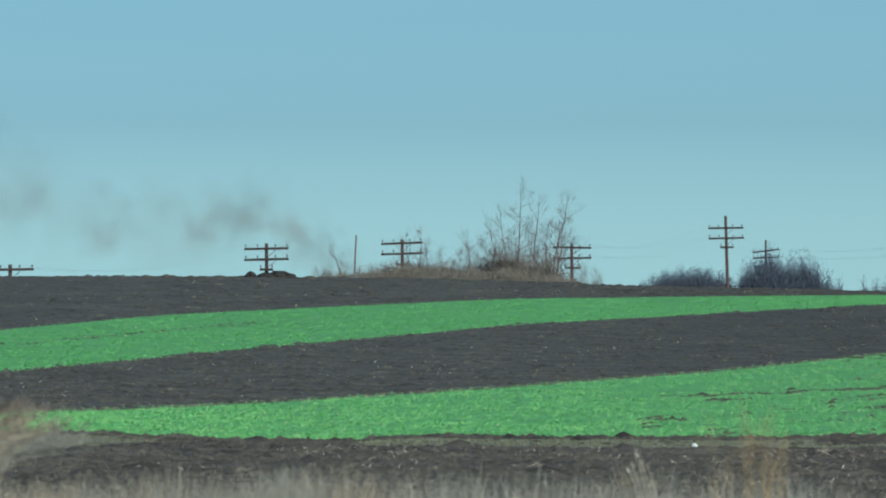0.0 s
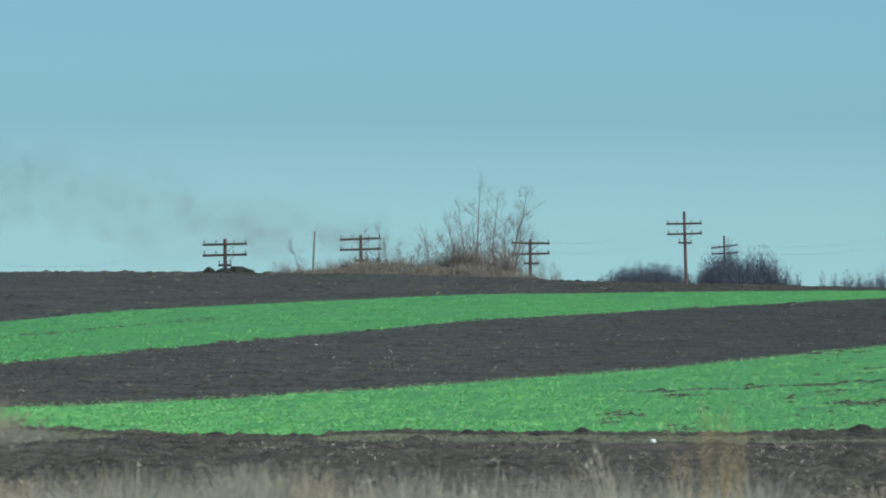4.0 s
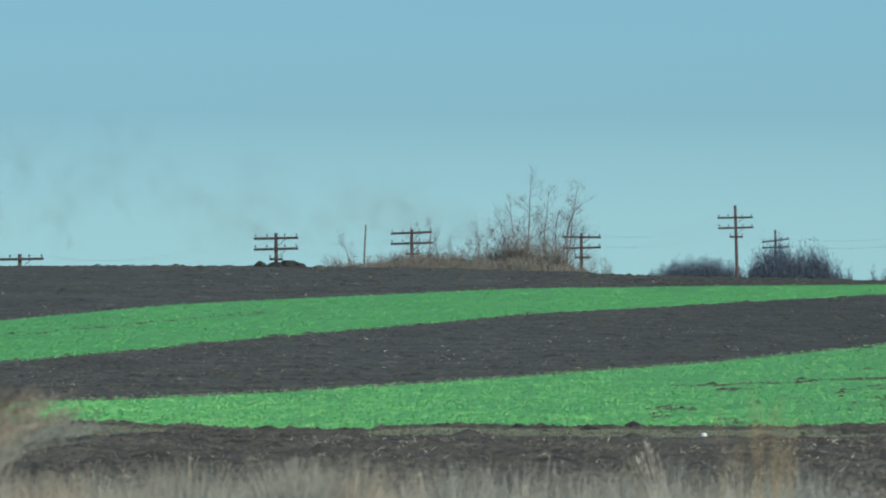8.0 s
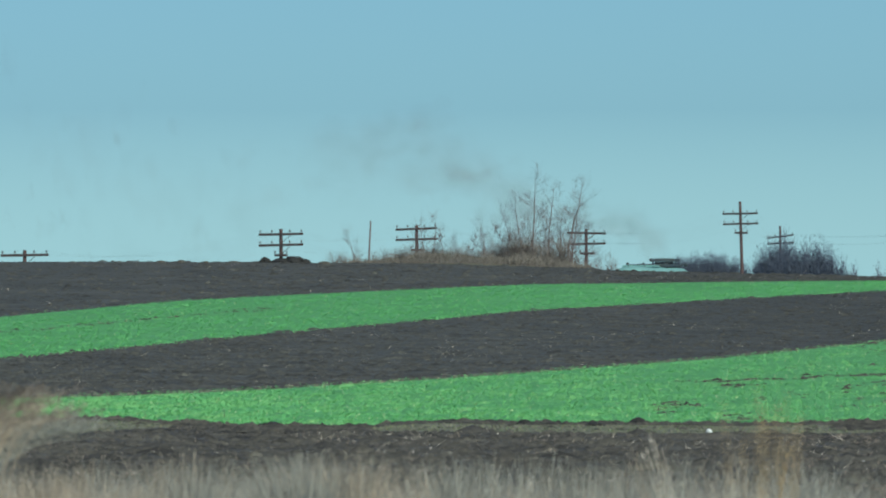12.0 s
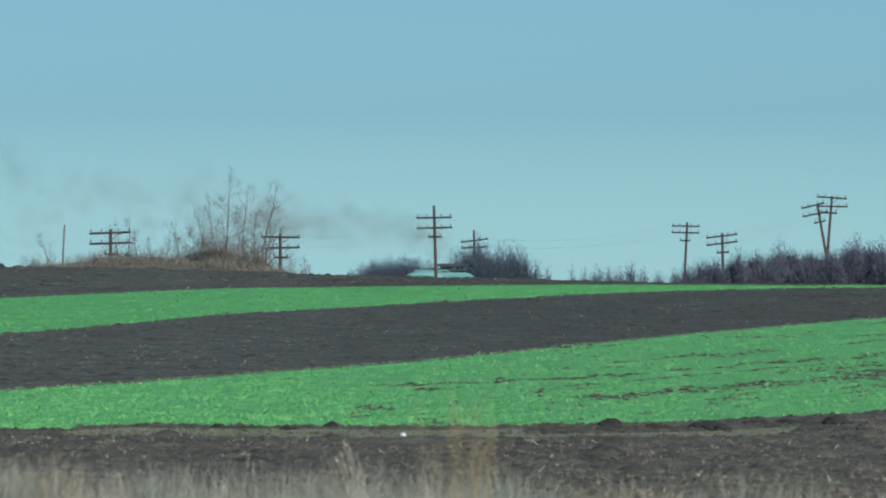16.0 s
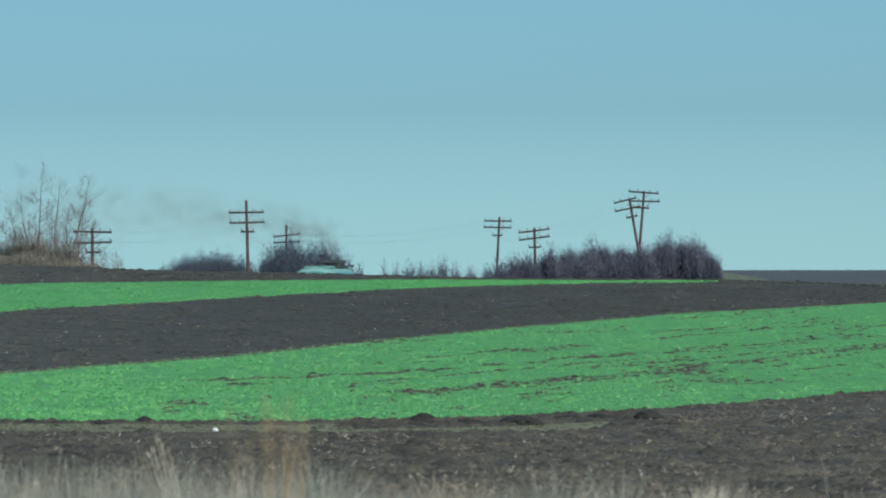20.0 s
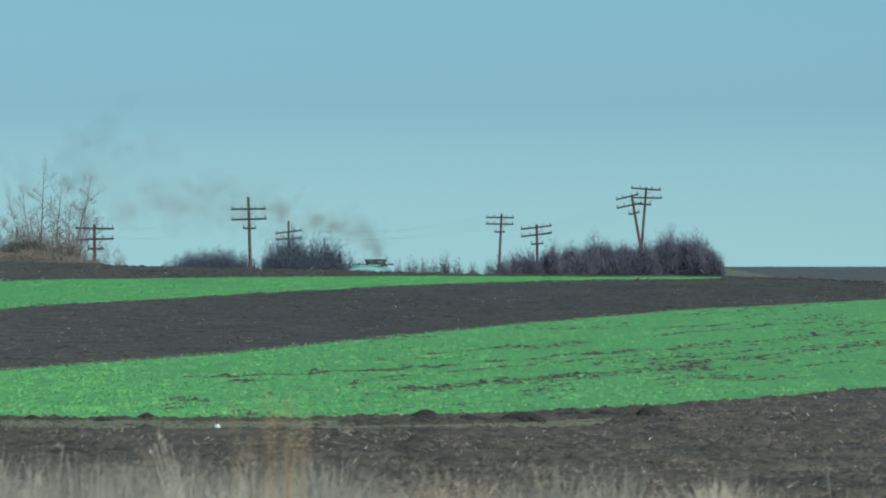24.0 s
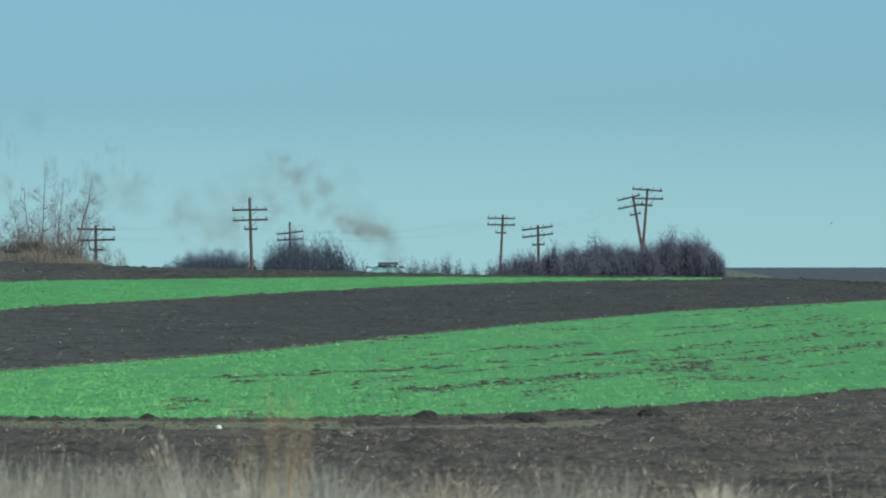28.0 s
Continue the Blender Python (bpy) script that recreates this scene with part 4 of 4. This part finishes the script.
reed_clump(50, ((1350, 1392, 306), (1352, 1384, 322), (1386, 1366, 330)), GOLD, "thin golden dry reed stems", 18)
stalk_clump("dry_stalk", 963, 50, (318, 330), 0.02, DRY, "upright pale dry grass stalk", 8, 0.004, 0.01)
stalk_clump("dry_stalk", 640, 50, (330, 336), 0.03, DRY, "upright pale dry grass stalk", 9, 0.004, 0.015)
tussock(512, 49, 314, 0.11, 420, DRY, "dense pale dry grass tussock")
tussock(330, 50, 334, 0.2, 400, DRY, "dense pale dry grass tussock")
tussock(800, 50, 330, 0.16, 380, DRY, "dense pale dry grass tussock")
tussock(620, 50, 320, 0.10, 260, TAN, "tan dry grass tussock")
tussock(565, 50, 318, 0.10, 300, DRY, "dense pale dry grass tussock")
tussock(90, 50, 338, 0.2, 320, TAN, "tan dry grass tussock")
tussock(1000, 50, 330, 0.12, 200, DRY, "thin pale dry grass tussock")
tussock(1845, 50, 342, 0.06, 200, DRY, "dense pale dry grass tussock")
tussock(1958, 50, 346, 0.06, 150, DRY, "low pale dry grass tussock")
tussock(1440, 50, 340, 0.1, 200, DRY, "low pale dry grass tussock")
tussock(2128, 50, 372, 0.13, 420, STRAW, "low bright straw tussock")
stalk_clump("dry_stalk", 2340, 50, (318,), 0.02, DRY, "upright pale dry grass stalk", 13, 0.003, 0.01, 0.05)
stalk_clump("dry_stalk", 250, 146, (246,), 0.01, BARK, "thin dark weed stalk at the crop's edge", 14, 0.006)
stalk_clump("dry_stalk", 388, 146, (242,), 0.01, BARK, "thin dark weed stalk at the crop's edge", 15, 0.006)
# weeds close by that lean in over the verge
for k, (b, top, mat, arch) in enumerate(((-120, 204, WEED, -0.34), (-85, 214, TAN, -0.30), (-130, 236, TAN, -0.42), (-60, 236, TAN, -0.30), (-100, 262, DRY, -0.50), (-150, 272, DRY, -0.66), (-110, 246, WEED, -0.52))):
    stalk_clump("leaning_weed", b, 36 + k, [top + (i * 17) % 34 for i in range(12)], 0.10, mat, "tangled brown dry weed leaning over the verge", 30 + k, 0.0035, 0.035, arch)


# ---- railway ----
# seconds, bearing of the locomotive's middle, its distance
RUN = [(0, 615, 494), (2, 700, 516), (4, 787, 538), (6, 873, 560), (8, 958, 582), (9.5, 1028, 598), (11, 1104, 615), (12.5, 1169, 631), (14, 1229, 648), (15.5, 1289, 664), (17, 1345, 681),
       (18.5, 1398, 697), (20, 1444, 714), (21.7, 1482, 733), (23.5, 1509, 752), (25, 1526, 769), (26.5, 1536, 785), (28, 1541, 802)]
RUN_T = np.array([r[0] for r in RUN], float)
RUN_X = np.array([(r[1] - AHEAD) * r[2] / RAD for r in RUN])
RUN_Y = np.array([r[2] for r in RUN], float)


def rail_height(y):
    return float(np.interp(y, (440, 500, 560, 615, 650, 714, 775, 802, 860), (-2.8, -2.6, -2.2, -1.84, -1.80, -1.93, -2.10, -2.20, -2.4)))


def track_x(y):
    c = np.polyfit(RUN_Y, RUN_X, 5)
    return float(np.polyval(c, y))


track = thing("railway_track", pose(0, 0, 0), "single railway track on a ballast bed behind the hill", "railway track", kind="structure")
ty = np.linspace(440, 850, 60)
tx = [track_x(y) for y in ty]
tz = [rail_height(y) for y in ty]
bed = Buffer()
for x, y, z in zip(tx, ty, tz):
    bed.v += [(x - 2.6, y, z - 1.2), (x - 1.7, y, z - 0.2), (x + 1.7, y, z - 0.2), (x + 2.6, y, z - 1.2)]
for i in range(len(ty) - 1):
    for k in range(3):
        bed.f.append((4 * i + k, 4 * i + k + 1, 4 * i + k + 5, 4 * i + k + 4))
part("ballast_bed", bed, BALLAST, track)
for off in (-0.75, 0.75):
    part("rail", Buffer().tube([(x + off, y, z - 0.06) for x, y, z in zip(tx, ty, tz)], [0.06] * len(ty), 6), STEEL, track)


# ---- locomotive ----
def locomotive():
    base = thing("locomotive", pose(RUN_X[0], RUN_Y[0], rail_height(RUN_Y[0])), "pale green diesel locomotive with dark roof equipment", "locomotive")
    half = [(1.40, 1.0), (1.50, 1.25), (1.50, 2.9), (1.47, 3.22), (1.33, 3.50), (1.02, 3.70), (0.5, 3.80), (0.0, 3.83)]
    ys = [(-8.5, 0.82, 0.70), (-8.3, 0.93, 0.86), (-7.9, 0.98, 0.96), (-6.9, 1, 1), (-5.5, 1, 1), (0, 1, 1), (5.5, 1, 1), (6.9, 1, 1), (7.9, 0.98, 0.96), (8.3, 0.93, 0.86), (8.5, 0.82, 0.70)]

    def loft(points, close):
        b = Buffer()
        ring = None
        for y, kw, kh in ys:
            sec = [(w * kw, z if z <= 2.9 else 2.9 + (z - 2.9) * kh) for w, z in points]
            full = sec + [(-w, z) for w, z in reversed(sec) if w > 1e-6]
            ring = len(full)
            b.v += [(w, y, z) for w, z in full]
        for i in range(len(ys) - 1):
            for k in range(ring if close else ring - 1):
                j = (k + 1) % ring
                b.f.append((i * ring + k, i * ring + j, (i + 1) * ring + j, (i + 1) * ring + k))
        if close:
            b.f += [tuple(range(ring))[::-1], tuple((len(ys) - 1) * ring + k for k in range(ring))]
        return b

    part("body", loft(half, True), BODY, base, smooth=False)
    roof = loft([(w * 0.985, z + 0.02) for w, z in half[3:]], False)
    part("roof", roof, ROOFP, base, "pale rounded roof panels")
    # raised hatch, radiator cowl on posts, and stack
    part("roof_hatch", Buffer().box((0, 3.6, 3.90), (1.9, 7.2, 0.20), bevel=0.05), DARKM, base, "dark engine-room roof hatch")
    cowl = part("radiator_cowl", Buffer().box((0.25, 4.2, 4.24), (1.60, 2.3, 0.20), bevel=0.03), DARKM, base, "dark radiator cowl on short posts")
    for sx in (-0.35, 0.25, 0.85):
        for yy in (3.4, 5.0):
            part("post", Buffer().box((sx, yy, 4.09), (0.10, 0.10, 0.26)), DARKM, cowl)
    part("fan_grille", Buffer().tube([(0, 5.9, 3.98), (0, 5.9, 4.12)], [0.62, 0.58], 20), DARKM, base)
    part("exhaust_stack", Buffer().tube([(0.8, 0.8, 3.6), (0.8, 0.8, 4.08), (0.8, 0.8, 4.10)], [0.17, 0.17, 0.2], 12), DARKM, base)
    for sx in (-1, 1):
        part("roof_fairing", Buffer().box((sx * 0.55, -4.2, 3.84), (0.8, 3.6, 0.16), bevel=0.06), ROOFP, base)
        part("horn", Buffer().tube([(sx * 0.95, 5.6, 3.78), (sx * 1.15, 5.6, 3.96), (sx * 1.5, 5.55, 3.94)], [0.04, 0.045, 0.09], 8), DARKM, base, "dark roof horn")
        part("horn", Buffer().tube([(sx * 0.5, -6.2, 3.80), (sx * 0.5, -6.2, 3.99), (sx * 0.5, -6.75, 4.0)], [0.04, 0.045, 0.09], 8), DARKM, base, "dark roof horn")
        for sy in (-1, 1):
            part("windscreen", Buffer().box((sx * 0.62, sy * 8.36, 2.75), (0.95, 0.12, 0.6), bevel=0.04), PANE, base, "dark cab windscreen")
            part("side_window", Buffer().box((sx * 1.47, sy * 7.1, 2.6), (0.06, 0.8, 0.6), bevel=0.02), PANE, base)
            part("buffer", Buffer().tube([(sx * 0.87, sy * 8.3, 1.05), (sx * 0.87, sy * 8.85, 1.05), (sx * 0.87, sy * 8.9, 1.05)], [0.1, 0.1, 0.24], 14), STEEL, base)
    for px, py, wide in ((-0.55, -4.0, 0.45), (0.35, -3.1, 0.7), (-0.35, -2.2, 0.6)):
        part("vent_box", Buffer().box((px, py, 3.86), (wide, 0.5, 0.24), bevel=0.04), DARKM, base)
    part("fuel_tank", Buffer().box((0, 0, 0.75), (2.4, 4.0, 0.6), bevel=0.08), DARKM, base)
    wheel = lathe([(-0.07, 0.5), (-0.04, 0.56), (-0.03, 0.5), (0.07, 0.49)], 20).mesh("wheel")
    for sy in (-4.6, 4.6):
        bogie = part("bogie", Buffer().box((0, sy, 0.62), (2.1, 4.4, 0.5), bevel=0.06), DARKM, base)
        for dy in (-1.8, 0, 1.8):
            for sx in (-0.75, 0.75):
                part("wheel", wheel, STEEL, bogie, at=pose(sx, sy + dy, 0.5, 0, 90 if sx > 0 else -90, 0))
    return base


loco = locomotive()


def loco_at(t):
    """Place and heading of the locomotive."""
    t = float(np.clip(t, -10, 28))
    if t < 0:
        y = RUN_Y[0] + 11 * t
    else:
        y = float(np.interp(t, RUN_T, RUN_Y))
    x = track_x(y)
    yaw = -math.atan2(track_x(y + 4) - track_x(y - 4), 8)
    return x, y, rail_height(y), yaw


# ---- smoke ----
def wisp_mesh(seed, strength, size=1.0):
    """A loose wisp: soft veils strung out along one line."""
    local = random.Random(seed)
    v, f, dens = [], [], []
    for _ in range(12):
        n = Vector((local.gauss(0, 0.10), -1.0, local.gauss(0, 0.3))).normalized()
        a = Vector((1, 0, 0)).cross(n).cross(n).normalized()
        c = n.cross(a)
        o = Vector((local.gauss(0, 1.2), local.gauss(0, 0.12), local.gauss(0, 0.5))) * size
        r = local.uniform(0.7, 1.7) * size
        c = c * local.uniform(0.7, 1.0)
        i0, sides, rings = len(v), 9, 4
        v.append(tuple(o))
        dens.append(strength)
        wob = [1 + local.uniform(-0.22, 0.22) for _ in range(sides)]
        for q in range(1, rings + 1):
            t = q / rings
            for k in range(sides):
                g = 2 * math.pi * k / sides
                v.append(tuple(o + (a * math.cos(g) + c * math.sin(g)) * r * t * wob[k] + n * 0.03 * math.sin(3 * g + q)))
                dens.append(strength * (1 - t * t) ** 1.5 if q < rings else 0.0)
        for k in range(sides):
            f.append((i0, i0 + 1 + k, i0 + 1 + (k + 1) % sides))
            for q in range(rings - 1):
                s0, s1 = i0 + 1 + q * sides, i0 + 1 + (q + 1) * sides
                f.append((s0 + k, s1 + k, s1 + (k + 1) % sides, s0 + (k + 1) % sides))
    me = bpy.data.meshes.new("wisp")
    me.from_pydata(v, [], f)
    at = me.attributes.new("soot", "FLOAT", "POINT")
    at.data.foreach_set("value", dens)
    me.polygons.foreach_set("use_smooth", [True] * len(me.polygons))
    me.materials.append(SMOKE)
    return me


SMOKE_FORCE = ((-6, -1, 1, 2, 3, 5, 8, 8.6, 9.6, 10.6, 12, 14.6, 15.6, 18, 18.6, 21, 21.8, 22.6, 23, 24.2, 24.7, 25.2, 25.4, 26.3, 28),
               (0.7, 0.8, 0.7, 0.45, 0.32, 0.25, 0.25, 0.7, 0.7, 0.4, 0.45, 0.85, 0.5, 0.45, 0.7, 0.8, 1.2, 1.2, 0.7, 1.0, 0.5, 0.3, 1.5, 1.5, 1.0))
SMOKE_LIFT = ((-6, -3.4, -2.6, -2, -1.4, -1.0, -0.5, 0.2, 1.5, 7.8, 8.6, 9.6, 10.6, 12, 15, 19, 20, 21.8, 22.3, 24.4, 25.2, 25.4, 26.3, 27, 28),
              (1.4, 1.35, 0.8, 0.7, 1.1, 1.3, 1.2, 0.9, 0.75, 0.72, 1.3, 1.3, 0.85, 0.7, 0.68, 0.8, 1.05, 1.2, 0.62, 0.58, 0.6, 1.5, 1.4, 1.1, 1.0))
WISPS = {k: [wisp_mesh(100 * k + i, 0.0054 * (k + 1)) for i in range(5)] for k in range(6)}
CURLS = {k: [wisp_mesh(100 * k + 50 + i, 0.0092 * (k + 1), 0.5) for i in range(5)] for k in range(8)}
plume = thing("smoke", pose(0, 0, 0), "thin brownish exhaust smoke drifting from the locomotive", "smoke")
PUFFS = []
puff_rng = random.Random(11)
for i in range(100):
    t0 = -5.0 + 0.333 * i
    k = min(5, int(4 * float(np.interp(t0, *SMOKE_FORCE)) * puff_rng.uniform(0.75, 1.1)))
    heavy = float(np.interp(t0, *SMOKE_FORCE)) > 0.9
    for j in range(5):
        curl = j in (1, 3) or (heavy and j in (0, 4))
        PUFFS.append((t0 + 0.0667 * j, part("wisp", (CURLS if curl else WISPS)[k if k < 5 or not curl else 6][puff_rng.randrange(5)], SMOKE, plume), [puff_rng.gauss(0, 1) for _ in range(6)], puff_rng.uniform(0.75, 1.25), curl))


# ---- birds ----
def bird():
    base = thing("bird", pose(0, 0, 0), "small dark bird flying over the field", "bird", "flying birds")
    part("body", lathe([(-0.10, 0.008), (-0.05, 0.028), (0.01, 0.036), (0.06, 0.028), (0.09, 0.02), (0.12, 0.004)], 8), FEATHER, base, at=pose(0, 0, 0, 0, 90, 0))
    for s in (-1, 1):
        w = Buffer()
        w.v = [(0.6 * p, 0.6 * q * s, 0.6 * r) for p, q, r in ((0.09, 0.03, 0.0), (-0.07, 0.03, 0.0), (0.06, 0.2, 0.05), (-0.08, 0.18, 0.05), (-0.03, 0.38, 0.02), (-0.08, 0.36, 0.02), (0.0, 0.03, 0.025), (0.0, 0.19, 0.065))]
        w.f = [(0, 2, 7, 6), (6, 7, 3, 1), (2, 4, 7), (7, 4, 5, 3), (0, 1, 3, 2), (2, 3, 5, 4)]
        part("wing", w, FEATHER, base)
    return base


BIRDS = [(bird(), rows) for rows in (
    ((24.4, 2110, -14), (24.7, 2130, -62), (25.0, 2180, -54), (25.2, 2214, -56), (25.8, 2318, -62), (28, 2760, -80)),
    ((24.4, 2100, -14), (24.7, 2166, -55), (25.0, 2220, -62), (25.2, 2256, -73), (26.0, 2420, -90), (28, 2860, -120)),
    ((24.3, 1790, -8), (24.7, 1800, -100), (25.0, 1837, -118), (25.2, 1863, -123), (25.8, 1950, -150), (28, 2560, -560)),
    ((26.9, 2110, -14), (27.3, 2184, -46), (27.6, 2245, -54), (28, 2334, -79)))]


# ---- what moves ----
def motions():
    """The locomotive's run, the drift of its smoke, and the birds."""
    rows = []
    for i in range(57):
        t = i * 0.5
        x, y, z, yaw = loco_at(t)
        rows.append((t, pose(x, y, z, 0, 0, math.degrees(yaw))))
    walk(loco, rows)
    for t0, ob, g, fast, small in PUFFS:
        rows = []
        t = 0.0
        side = 1 if g[5] > 0 else -1
        while t < t0 - 0.05 and t < 28:
            x, y, z, yaw = loco_at(t)
            rows.append((t, pose(x + 0.1, y + 0.8, z + 1.9, 0, 0, 85 * side)))
            t += 1.2
        ex, ey, ez, _ = loco_at(t0)
        # gusts: neighbouring wisps share their lift and pace
        lift = 1.0 + 0.14 * math.sin(2.3 * t0) + 0.08 * math.sin(5.1 * t0 + 1.0)
        lift *= float(np.interp(t0, *SMOKE_LIFT))
        pace = 4.4 * (1.0 + 0.05 * math.sin(1.7 * t0 + 2.0) + 0.4 * (fast - 1))
        marks = [t0 + a for a in (0.0, 0.2, 0.45, 0.8, 1.3, 2.0, 3.0, 4.0, 5.0, 6.5, 8.5, 12.0)] + [0.0, 28.0]
        for t in sorted(set(round(m, 3) for m in marks)):
            if t < max(0.0, t0) or t > 28.0:
                continue
            a = t - t0
            wide = 0.04 + 0.22 * a + 0.045 * a * a
            x = ex + 0.8 - pace * (a - 0.6 * (1 - math.exp(-a / 0.6))) + 1.4 * wide * g[0]
            y = ey + 0.8 + 0.6 * wide * g[1]
            z = ez + 4.15 + 2.1 * max(lift, 0.95) * (1 - math.exp(-a / 0.33)) + (lift - 0.25) * min(a, 5.0) + 0.8 * wide * g[2]
            # a veil leaves the stack edge on, opens as it drifts, and thins out again
            face = float(np.interp(a, (0, 0.35, 0.8, 1.6, 3.0, 4.5, 7.0, 10.0), (36, 24, 16, 12, 8, 44, 80, 86) if small else (80, 70, 52, 28, 8, 40, 78, 85)))
            rows.append((t, pose(x, y, max(z, ez + 4.15), 0, (10 + max(-50, min(50, 22 * g[3]))) * min(1.0, a / 1.5) + max(-6, min(6, 3 * g[4])) * a, face * side)))
        if rows[0][0] > 0:
            rows.insert(0, (0.0, rows[0][1]))
        if rows[-1][0] < 28:
            rows.append((28.0, rows[-1][1]))
        walk(ob, rows)
    for ob, path in BIRDS:
        d = 900.0
        x0 = (path[0][1] - AHEAD) * d / RAD
        rest = pose(x0, d, float(height(x0, d)) + 0.05, 0, 0, 0)
        rows = [(0.0, rest), (path[0][0], rest)]
        rows += [(t, pose((b - AHEAD) * d / RAD, d, level(v, d), 10 * math.sin(9 * t), -12, 8)) for t, b, v in path[1:]]
        walk(ob, rows)


motions()
